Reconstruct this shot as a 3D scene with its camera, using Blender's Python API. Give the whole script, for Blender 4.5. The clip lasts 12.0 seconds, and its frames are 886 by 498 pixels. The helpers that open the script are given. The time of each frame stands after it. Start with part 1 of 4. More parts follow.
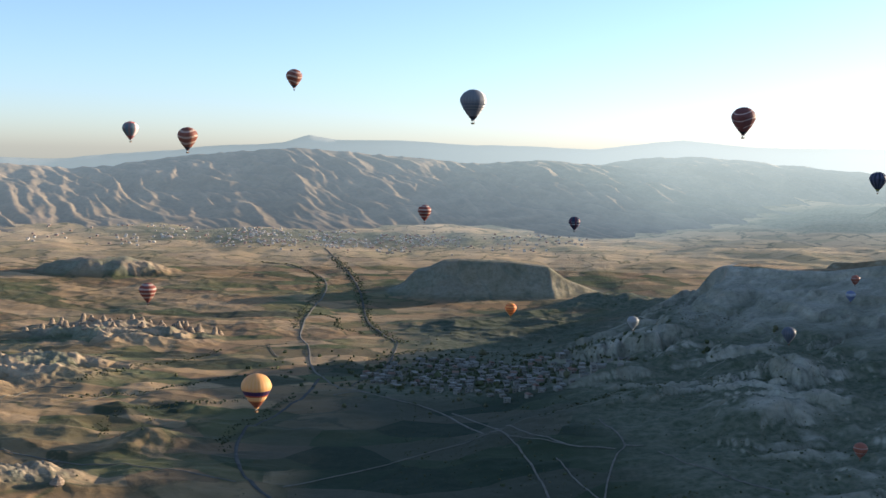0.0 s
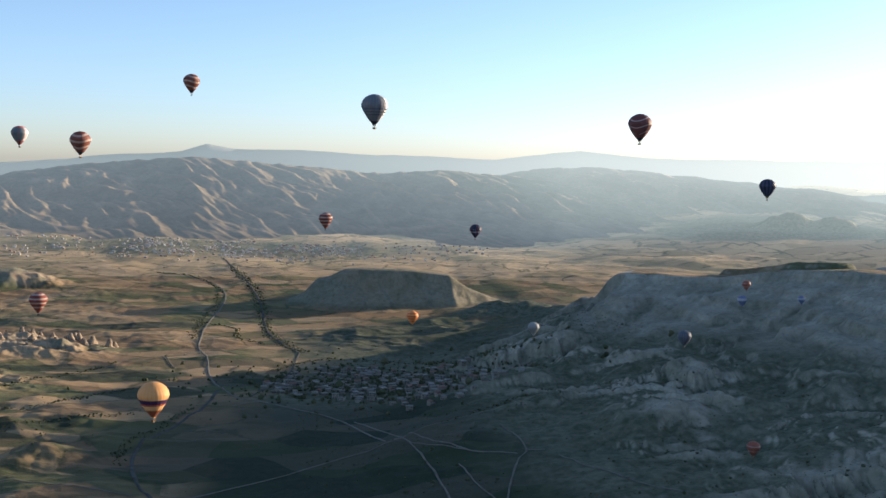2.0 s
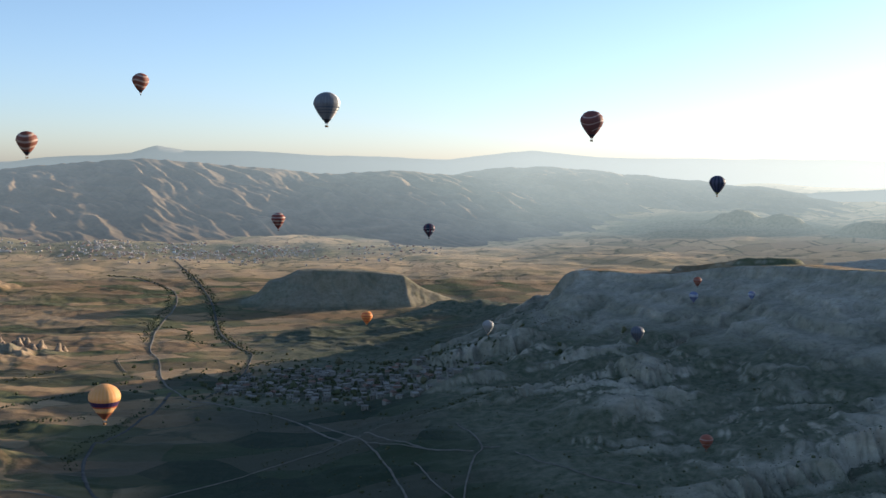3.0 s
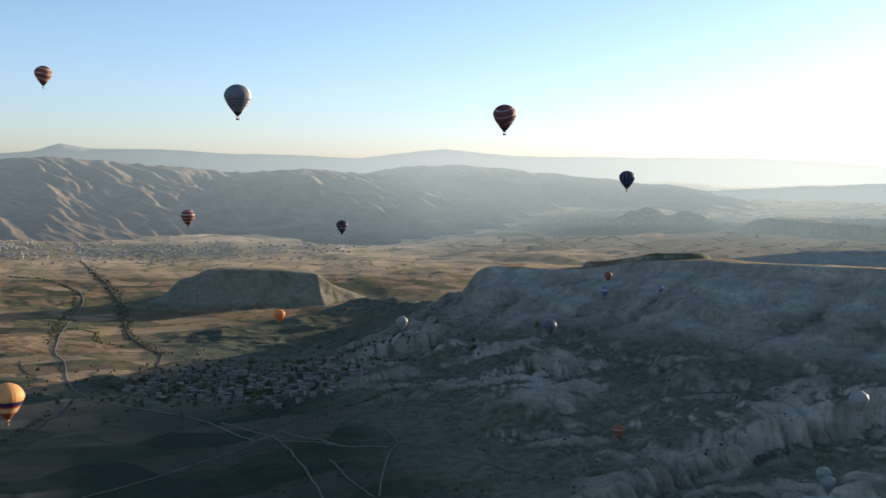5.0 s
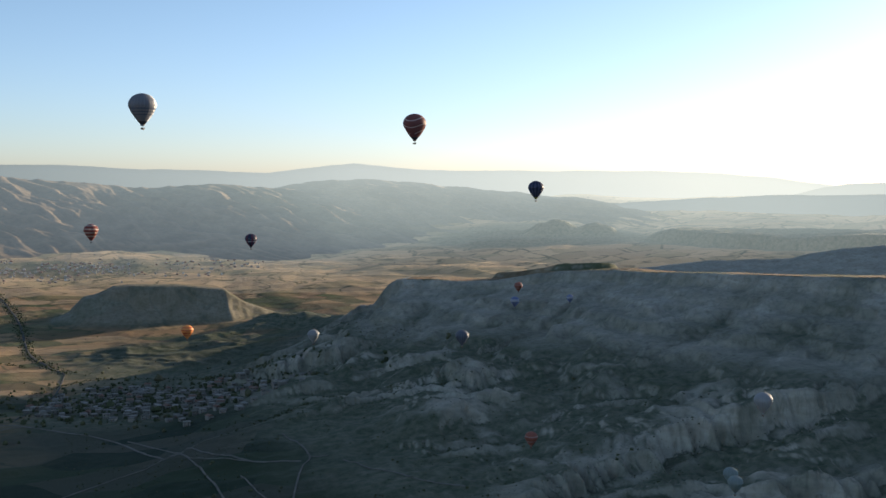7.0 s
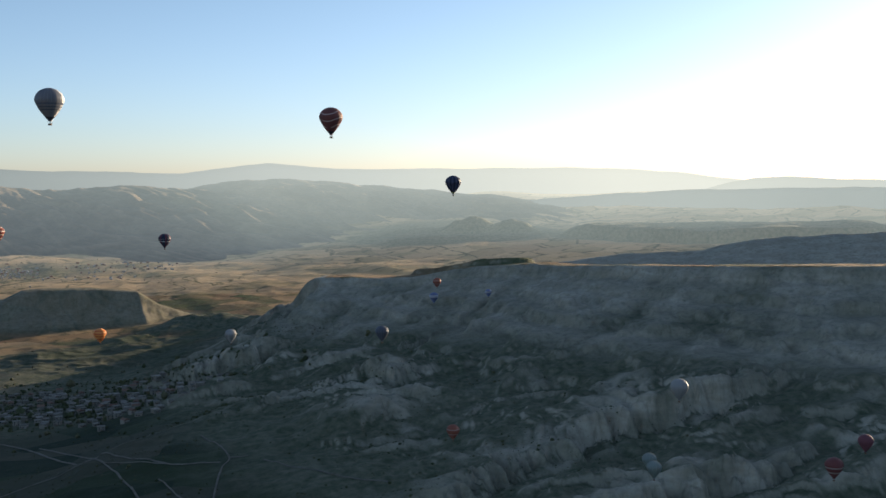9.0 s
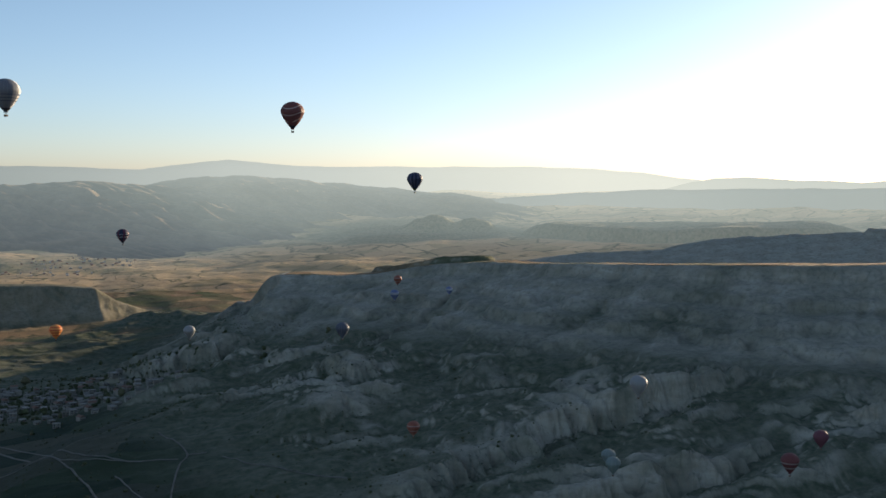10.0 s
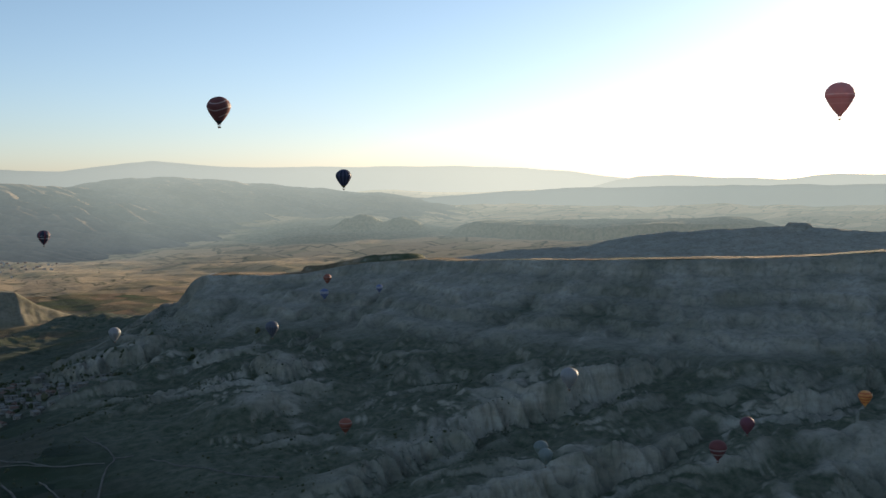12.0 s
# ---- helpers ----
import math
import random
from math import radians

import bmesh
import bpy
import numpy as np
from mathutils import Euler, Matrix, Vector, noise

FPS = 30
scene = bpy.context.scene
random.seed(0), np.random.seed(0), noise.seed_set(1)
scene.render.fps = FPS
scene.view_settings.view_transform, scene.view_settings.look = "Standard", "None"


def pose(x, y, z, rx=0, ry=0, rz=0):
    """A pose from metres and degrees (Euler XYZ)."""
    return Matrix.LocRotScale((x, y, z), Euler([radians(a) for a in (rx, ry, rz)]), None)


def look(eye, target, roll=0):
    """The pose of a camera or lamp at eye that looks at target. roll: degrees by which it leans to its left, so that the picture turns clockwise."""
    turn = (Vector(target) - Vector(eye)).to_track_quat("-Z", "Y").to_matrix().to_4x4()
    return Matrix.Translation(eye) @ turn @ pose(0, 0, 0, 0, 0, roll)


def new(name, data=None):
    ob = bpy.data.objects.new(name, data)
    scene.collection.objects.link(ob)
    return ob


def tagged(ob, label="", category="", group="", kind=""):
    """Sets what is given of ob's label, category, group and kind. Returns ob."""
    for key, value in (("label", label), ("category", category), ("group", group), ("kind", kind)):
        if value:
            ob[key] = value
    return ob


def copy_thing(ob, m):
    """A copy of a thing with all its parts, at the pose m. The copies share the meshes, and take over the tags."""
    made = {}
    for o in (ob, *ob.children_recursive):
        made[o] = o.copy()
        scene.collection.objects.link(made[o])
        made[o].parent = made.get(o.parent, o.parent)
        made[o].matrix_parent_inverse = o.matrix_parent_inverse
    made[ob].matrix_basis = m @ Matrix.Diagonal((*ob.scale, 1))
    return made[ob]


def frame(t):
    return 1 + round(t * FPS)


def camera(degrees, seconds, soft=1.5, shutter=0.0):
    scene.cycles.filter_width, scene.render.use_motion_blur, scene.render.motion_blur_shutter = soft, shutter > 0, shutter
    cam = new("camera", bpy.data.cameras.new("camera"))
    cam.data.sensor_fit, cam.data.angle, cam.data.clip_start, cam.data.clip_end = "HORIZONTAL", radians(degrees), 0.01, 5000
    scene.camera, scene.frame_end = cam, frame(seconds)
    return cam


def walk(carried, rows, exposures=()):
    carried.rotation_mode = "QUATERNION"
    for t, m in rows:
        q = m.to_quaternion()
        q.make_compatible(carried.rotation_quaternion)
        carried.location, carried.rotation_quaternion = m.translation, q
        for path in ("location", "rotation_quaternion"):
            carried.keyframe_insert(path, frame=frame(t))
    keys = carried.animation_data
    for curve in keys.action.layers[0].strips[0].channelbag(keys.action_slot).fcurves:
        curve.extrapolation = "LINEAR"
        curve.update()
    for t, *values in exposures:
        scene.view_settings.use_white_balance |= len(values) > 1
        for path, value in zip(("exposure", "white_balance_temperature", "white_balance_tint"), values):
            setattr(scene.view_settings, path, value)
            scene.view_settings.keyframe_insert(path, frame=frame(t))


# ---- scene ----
cam = camera(45.14, 12.0)
ROWS = [  # seconds, place, turn
    (0.0, 0.00, 0.00, 350.00, 84.861, -0.920, 0.083),
    (0.5, -0.19, 0.45, 348.76, 85.095, -0.976, -1.225),
    (1.0, -0.37, 0.91, 347.52, 85.152, -0.959, -2.553),
    (1.5, -0.56, 1.36, 346.28, 85.401, -0.993, -3.891),
    (2.0, -0.74, 1.82, 345.04, 85.542, -1.103, -5.242),
    (2.5, -0.93, 2.27, 343.80, 85.414, -0.887, -6.489),
    (3.0, -1.11, 2.73, 342.56, 85.618, -0.745, -7.778),
    (5.0, -1.85, 4.55, 337.59, 85.657, -0.728, -12.478),
    (5.5, -2.04, 5.00, 336.35, 85.921, -1.003, -13.774),
    (6.0, -2.23, 5.46, 335.11, 86.137, -0.468, -14.861),
    (6.5, -2.41, 5.91, 333.87, 86.267, -0.011, -15.971),
    (7.0, -2.60, 6.37, 332.63, 86.515, -0.378, -17.347),
    (9.0, -3.34, 8.18, 327.67, 86.487, 0.312, -21.840),
    (9.5, -3.52, 8.64, 326.42, 86.349, 0.227, -22.751),
    (10.0, -3.71, 9.09, 325.18, 86.427, -0.170, -23.929),
    (10.5, -3.90, 9.55, 323.94, 86.499, 0.066, -25.238),
    (11.0, -4.08, 10.00, 322.70, 86.523, 0.468, -26.165),
    (11.5, -4.27, 10.46, 321.46, 86.448, 0.511, -26.924),
    (12.0, -4.45, 10.91, 320.22, 86.458, 0.300, -27.793),
]
walk(cam, [(t, pose(*place)) for t, *place in ROWS], [(0.0, 1.12, 6250, 9), (3.0, 0.90, 6400, 10), (7.0, 0.72, 6600, 9), (12.0, 0.48, 6900, 8)])

# ---- world and sun ----
SUN_AZ, SUN_EL = 67.0, 8.6
world = bpy.data.worlds.new("world")
scene.world = world
world.use_nodes = True
wn, wl = world.node_tree.nodes, world.node_tree.links
sky = wn.new("ShaderNodeTexSky")
sky.sky_type, sky.sun_disc = "NISHITA", False
sky.sun_elevation, sky.sun_rotation = radians(SUN_EL), radians(SUN_AZ)
sky.altitude, sky.air_density, sky.dust_density, sky.ozone_density = 1200.0, 0.92, 1.4, 3.0
soft_sky = wn.new("ShaderNodeHueSaturation")
soft_sky.inputs["Saturation"].default_value = 0.88
wl.new(sky.outputs[0], soft_sky.inputs["Color"])
ray_way = wn.new("ShaderNodeTexCoord")
split_way = wn.new("ShaderNodeSeparateXYZ")
low_sky = wn.new("ShaderNodeMapRange")
low_sky.inputs["From Max"].default_value = 0.2
rosy = wn.new("ShaderNodeMix")
rosy.data_type, rosy.blend_type = "RGBA", "MIX"
rosy.inputs[6].default_value, rosy.inputs[7].default_value = (1.14, 1.07, 1.21, 1), (1, 1, 1, 1)
haze_tint = wn.new("ShaderNodeMix")
haze_tint.data_type, haze_tint.blend_type = "RGBA", "MULTIPLY"
haze_tint.inputs[0].default_value = 1.0
wl.new(ray_way.outputs["Generated"], split_way.inputs[0])
wl.new(split_way.outputs["Z"], low_sky.inputs["Value"])
wl.new(low_sky.outputs[0], rosy.inputs[0])
wl.new(soft_sky.outputs[0], haze_tint.inputs[6])
wl.new(rosy.outputs[2], haze_tint.inputs[7])
wl.new(haze_tint.outputs[2], wn["Background"].inputs[0])
wn["Background"].inputs[1].default_value = 0.134
sun_data = bpy.data.lights.new("sun", "SUN")
sun_data.energy, sun_data.angle, sun_data.color = 5.0, radians(0.6), (1.0, 0.80, 0.57)
sun = new("sun", sun_data)
a, e = radians(SUN_AZ), radians(SUN_EL)
SUN_WAY = Vector((math.sin(a) * math.cos(e), math.cos(a) * math.cos(e), math.sin(e)))
sun.matrix_world = look(SUN_WAY * 3000, (0, 0, 0))

# ---- materials ----
def material(name, colour, rough=0.9, metal=0.0):
    m = bpy.data.materials.new(name)
    m.use_nodes = True
    b = m.node_tree.nodes["Principled BSDF"]
    b.inputs["Base Color"].default_value = (*colour, 1)
    b.inputs["Roughness"].default_value = rough
    b.inputs["Metallic"].default_value = metal
    b.inputs["Specular IOR Level"].default_value = 0.2
    return m


class Nodes:
    """Short hand for building node trees."""

    def __init__(self, m):
        self.t = m.node_tree
        self.b = self.t.nodes["Principled BSDF"]

    def add(self, kind, **inputs):
        n = self.t.nodes.new(kind)
        for k, val in inputs.items():
            self.put(n.inputs[k.replace("_", " ")], val)
        return n

    def put(self, socket, val):
        if isinstance(val, bpy.types.NodeSocket):
            self.t.links.new(val, socket)
        else:
            socket.default_value = val

    def place(self, scale=(1, 1, 1), turn=0.0):
        g = self.add("ShaderNodeTexCoord")
        m = self.add("ShaderNodeMapping", Vector=g.outputs["Object"], Scale=scale, Rotation=(0, 0, radians(turn)))
        return m.outputs[0]

    def noise(self, where, scale, detail=5.0, rough=0.55, distortion=0.0):
        n = self.add("ShaderNodeTexNoise", Vector=where, Scale=scale, Detail=detail, Roughness=rough, Distortion=distortion)
        return n.outputs[0]

    def ramp(self, fac, stops, hard=False):
        n = self.add("ShaderNodeValToRGB", Fac=fac)
        n.color_ramp.interpolation = "CONSTANT" if hard else "LINEAR"
        els = n.color_ramp.elements
        while len(els) < len(stops):
            els.new(0.5)
        for el, (p, c) in zip(els, stops):
            el.position, el.color = p, (c, c, c, 1) if isinstance(c, (int, float)) else (*c, 1)
        return n.outputs[0]

    def mix(self, fac, one, two, how="MIX"):
        n = self.t.nodes.new("ShaderNodeMix")
        n.data_type, n.blend_type = "RGBA", how
        for i, val in ((0, fac), (6, one), (7, two)):
            if isinstance(val, tuple):
                val = (*val, 1)
            self.put(n.inputs[i], val)
        return n.outputs[2]

    def attr(self, name):
        n = self.t.nodes.new("ShaderNodeAttribute")
        n.attribute_name = name
        return n.outputs["Fac"]

    def math(self, op, one, two=0.0):
        n = self.t.nodes.new("ShaderNodeMath")
        n.operation = op
        self.put(n.inputs[0], one), self.put(n.inputs[1], two)
        return n.outputs[0]

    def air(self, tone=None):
        """Haze painted as emission on a backdrop, stronger farther out and towards the sun; tone is the land colour
        that glows through it.
        """
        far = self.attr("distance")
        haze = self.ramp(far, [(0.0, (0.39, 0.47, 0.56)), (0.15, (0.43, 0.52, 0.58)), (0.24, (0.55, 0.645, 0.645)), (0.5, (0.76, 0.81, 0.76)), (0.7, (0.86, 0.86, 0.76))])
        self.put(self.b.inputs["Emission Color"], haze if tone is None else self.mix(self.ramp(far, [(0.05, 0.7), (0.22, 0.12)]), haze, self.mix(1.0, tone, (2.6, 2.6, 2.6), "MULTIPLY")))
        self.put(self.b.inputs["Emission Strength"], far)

    def bump(self, height, strength, distance):
        n = self.add("ShaderNodeBump", Height=height, Strength=strength, Distance=distance)
        self.put(self.b.inputs["Normal"], n.outputs[0])


def ground_material(name="earth", glow=None):
    m = material(name, (0.3, 0.22, 0.13), 0.95)
    n = Nodes(m)
    w = n.place()
    # strip fields, longer one way than the other
    strips = n.place((0.0085, 0.016, 0.0), 14)
    warp = n.mix(0.16, strips, n.add("ShaderNodeTexNoise", Vector=strips, Scale=0.8).outputs[1], "ADD")
    cells = n.add("ShaderNodeTexVoronoi", Vector=warp, Scale=1.0)
    patch = n.add("ShaderNodeSeparateColor", Color=cells.outputs["Color"])
    straw = n.ramp(patch.outputs[0], [(0.0, (0.28, 0.175, 0.088)), (0.22, (0.37, 0.245, 0.128)), (0.42, (0.23, 0.145, 0.078)), (0.6, (0.40, 0.272, 0.15)), (0.8, (0.32, 0.21, 0.108)), (0.93, (0.14, 0.108, 0.056))], True)
    borders = n.add("ShaderNodeTexVoronoi", Vector=warp, Scale=1.0)
    borders.feature = "DISTANCE_TO_EDGE"
    hedge = n.math("MULTIPLY", n.ramp(borders.outputs["Distance"], [(0.0, 1.0), (0.035, 0.8), (0.06, 0.0)]), n.ramp(n.noise(w, 0.02, 4.0), [(0.45, 0.0), (0.6, 0.85)]))
    green = n.ramp(patch.outputs[1], [(0.0, 0.0), (0.66, 0.0), (0.70, 0.75), (1.0, 0.95)])
    wide = n.noise(w, 0.006, 6.0, 0.6)
    fine = n.noise(w, 0.09, 8.0, 0.65)
    soil = n.mix(n.ramp(wide, [(0.4, 0.0), (0.7, 0.45)]), straw, (0.27, 0.18, 0.095))
    # far soil paler and less green: haze and sunlight put into its colour
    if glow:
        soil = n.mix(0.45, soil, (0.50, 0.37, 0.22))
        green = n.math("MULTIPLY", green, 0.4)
    soil = n.mix(n.math("MULTIPLY", green, n.ramp(wide, [(0.36, 0.35), (0.52, 1.0)])), soil, (0.075, 0.098, 0.04))
    soil = n.mix(n.ramp(fine, [(0.56, 0.0), (0.76, 0.6)]), soil, (0.10, 0.085, 0.045))
    gully = n.ramp(n.noise(w, 0.0042, 5.0, 0.5, 0.6), [(0.482, 0.0), (0.497, 0.85), (0.503, 0.85), (0.518, 0.0)])
    soil = n.mix(n.math("MULTIPLY", gully, n.ramp(n.noise(w, 0.003, 2.0), [(0.42, 0.0), (0.52, 1.0)])), soil, (0.07, 0.072, 0.036))
    soil = n.mix(hedge, soil, (0.075, 0.072, 0.035))
    scrub = n.mix(n.ramp(fine, [(0.36, 0.0), (0.62, 1.0)]), (0.148, 0.146, 0.10), (0.066, 0.080, 0.047))
    fields = n.ramp(patch.outputs[2], [(0.0, (0.060, 0.062, 0.040)), (0.18, (0.020, 0.036, 0.018)), (0.36, (0.062, 0.064, 0.043)), (0.52, (0.034, 0.050, 0.024)), (0.68, (0.078, 0.074, 0.050)), (0.84, (0.016, 0.030, 0.016))], True)
    fields = n.mix(n.ramp(fine, [(0.4, 0.0), (0.7, 0.5)]), fields, (0.045, 0.05, 0.03))
    scrub = n.mix(n.attr("tilled"), scrub, fields)
    base = n.mix(n.attr("scrub"), soil, scrub)
    layers = n.noise(n.place((0.03, 0.03, 0.12)), 1.0, 6.0, 0.65)
    tufa = n.mix(n.ramp(layers, [(0.35, 0.0), (0.65, 1.0)]), (0.38, 0.335, 0.26), (0.53, 0.475, 0.38))
    pleat = n.noise(n.place((0.16, 0.16, 0.025)), 1.0, 5.0, 0.6, 0.4)
    tufa = n.mix(n.ramp(pleat, [(0.34, 0.55), (0.5, 0.0)]), tufa, (0.21, 0.195, 0.15))
    tufa = n.mix(n.ramp(fine, [(0.55, 0.0), (0.75, 0.5)]), tufa, (0.19, 0.175, 0.13))
    base = n.mix(n.attr("tufa"), base, tufa)
    n.put(n.b.inputs["Base Color"], base)
    rough = n.math("ADD", n.noise(w, 0.05, 8.0, 0.7), n.math("MULTIPLY", n.noise(w, 0.4, 4.0, 0.6), 0.3))
    rough = n.math("ADD", rough, n.math("MULTIPLY", n.math("MULTIPLY", pleat, n.attr("tufa")), 0.8))
    n.bump(rough, 0.36, 4.0)
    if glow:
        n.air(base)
    return m


EARTH = ground_material()


def mountain_material(name):
    m = material(name, (0.3, 0.25, 0.2), 1.0)
    n = Nodes(m)
    w = n.place()
    c = n.mix(n.ramp(n.noise(w, 0.012, 7.0, 0.6), [(0.38, 0.0), (0.62, 1.0)]), (0.20, 0.145, 0.095), (0.33, 0.235, 0.148))
    c = n.mix(n.ramp(n.noise(w, 0.07, 6.0, 0.6), [(0.52, 0.0), (0.68, 0.5)]), c, (0.15, 0.14, 0.10))
    # paler spurs, darker hollows: sunlit streaks painted into the base colour
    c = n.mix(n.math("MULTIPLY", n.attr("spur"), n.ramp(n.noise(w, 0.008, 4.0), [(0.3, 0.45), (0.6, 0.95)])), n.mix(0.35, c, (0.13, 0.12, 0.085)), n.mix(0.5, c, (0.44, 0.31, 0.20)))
    n.put(n.b.inputs["Base Color"], c)
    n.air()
    n.bump(n.noise(w, 0.02, 6.0, 0.5), 0.35, 9.0)
    return m


def far_material(name, colour):
    m = material(name, colour, 1.0)
    n = Nodes(m)
    w = n.place()
    n.put(n.b.inputs["Base Color"], n.mix(n.noise(w, 0.006, 5.0), colour, tuple(0.7 * c for c in colour)))
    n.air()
    return m


# ---- land ----
rng = np.random.default_rng(7)
PERM = rng.permutation(1024)
ANGLE = rng.random(1024) * 2 * np.pi
GX, GY = np.cos(ANGLE), np.sin(ANGLE)


def wave(x, y):
    """Smooth gradient noise, about -0.7 to 0.7."""
    xi, yi = np.floor(x).astype(int), np.floor(y).astype(int)
    fx, fy = x - xi, y - yi

    def corner(i, j):
        k = PERM[(PERM[(xi + i) & 1023] + yi + j) & 1023]
        return GX[k] * (fx - i) + GY[k] * (fy - j)

    u, v = fx * fx * fx * (fx * (6 * fx - 15) + 10), fy * fy * fy * (fy * (6 * fy - 15) + 10)
    return (corner(0, 0) * (1 - u) + corner(1, 0) * u) * (1 - v) + (corner(0, 1) * (1 - u) + corner(1, 1) * u) * v


def fbm(x, y, size, octaves=4, keep=0.5, shift=0.0):
    total, amp = 0.0, 1.0
    for k in range(octaves):
        total = total + amp * wave(x / size + shift + 17.3 * k, y / size - shift + 9.1 * k)
        size, amp = size / 2.03, amp * keep
    return total


def ridged(x, y, size, octaves=4, keep=0.5, shift=0.0):
    """Sharp crests, 0 to about 1."""
    total, amp, norm = 0.0, 1.0, 0.0
    for k in range(octaves):
        total = total + amp * (1 - 2 * np.abs(wave(x / size + shift + 31.7 * k, y / size - shift + 5.9 * k)))
        norm += amp
        size, amp = size / 2.07, amp * keep
    return total / norm


def step(a, b, x):
    t = np.clip((x - a) / (b - a), 0, 1)
    return t * t * (3 - 2 * t)


def blob(x, y, cx, cy, rx, ry, turn=0.0):
    c, s = math.cos(radians(turn)), math.sin(radians(turn))
    dx, dy = x - cx, y - cy
    return np.sqrt(((dx * c + dy * s) / rx) ** 2 + ((dy * c - dx * s) / ry) ** 2)


def to_line(x, y, pts):
    """Distance to a line of corners, place along it (in corners) and distance past its start."""
    best, along, before = np.full(np.shape(x), 1e9), np.zeros(np.shape(x)), np.zeros(np.shape(x))
    for i in range(len(pts) - 1):
        (ax, ay), (bx, by) = pts[i], pts[i + 1]
        dx, dy = bx - ax, by - ay
        raw = ((x - ax) * dx + (y - ay) * dy) / (dx * dx + dy * dy)
        t = np.clip(raw, 0, 1)
        d = np.hypot(x - ax - t * dx, y - ay - t * dy)
        near = d < best
        best, along = np.where(near, d, best), np.where(near, i + t, along)
        if i == 0:
            before = np.maximum(-raw, 0) * math.hypot(dx, dy)
    return best, along, before


def polar(az, d):
    return d * math.sin(radians(az)), d * math.cos(radians(az))


# the long plateau: bearing, distance and height of its rim
RIM = [(15.2, 2000, 151), (16.6, 1985, 154), (18.3, 1964, 154), (20.1, 1928, 160), (23.0, 1880, 181), (26.4, 1814, 191), (28.0, 1769, 191), (31.0, 1667, 200), (35.5, 1577, 207), (39.8, 1523, 213), (44.1, 1500, 217), (46.8, 1500, 221), (49.8, 1500, 228), (64.0, 1500, 240), (82.0, 1550, 250), (110.0, 1700, 255)]
RIM_XY = [polar(az, d) for az, d, _ in RIM]
RIM_RUN = np.concatenate([[0.0], np.cumsum([math.dist(p, q) for p, q in zip(RIM_XY, RIM_XY[1:])])])
RIM_Z = np.array([z for _, _, z in RIM], float)
BACK = [(28.0, 2450, 148), (31.1, 2450, 166), (35.4, 2412, 181), (37.9, 2392, 205), (40.0, 2380, 215), (42.5, 2366, 220), (45.5, 2350, 226), (49.9, 2350, 220), (56.0, 2370, 226), (65.0, 2400, 240)]
BACK_XY = [polar(az, d) for az, d, _ in BACK]
BACK_Z = np.array([z for _, _, z in BACK], float)


BUTTE = [(-140, 2540, 8), (-90, 2550, 32), (-62, 2555, 64), (-30, 2560, 72), (4, 2562, 89), (40, 2565, 92), (150, 2570, 88), (250, 2556, 79), (300, 2566, 46), (390, 2588, 10)]
BUTTE_XY, BUTTE_Z = [b[:2] for b in BUTTE], np.array([b[2] for b in BUTTE], float)
SADDLE = [(300, 2440, 14), (330, 2400, 36), (400, 2385, 40), (470, 2340, 36), (515, 2240, 36), (535, 2120, 40)]
SADDLE_XY, SADDLE_Z = [b[:2] for b in SADDLE], np.array([b[2] for b in SADDLE], float)


def plain(d):
    return np.interp(d, [0, 2300, 3700, 4850], [0, 0, 105, 268])


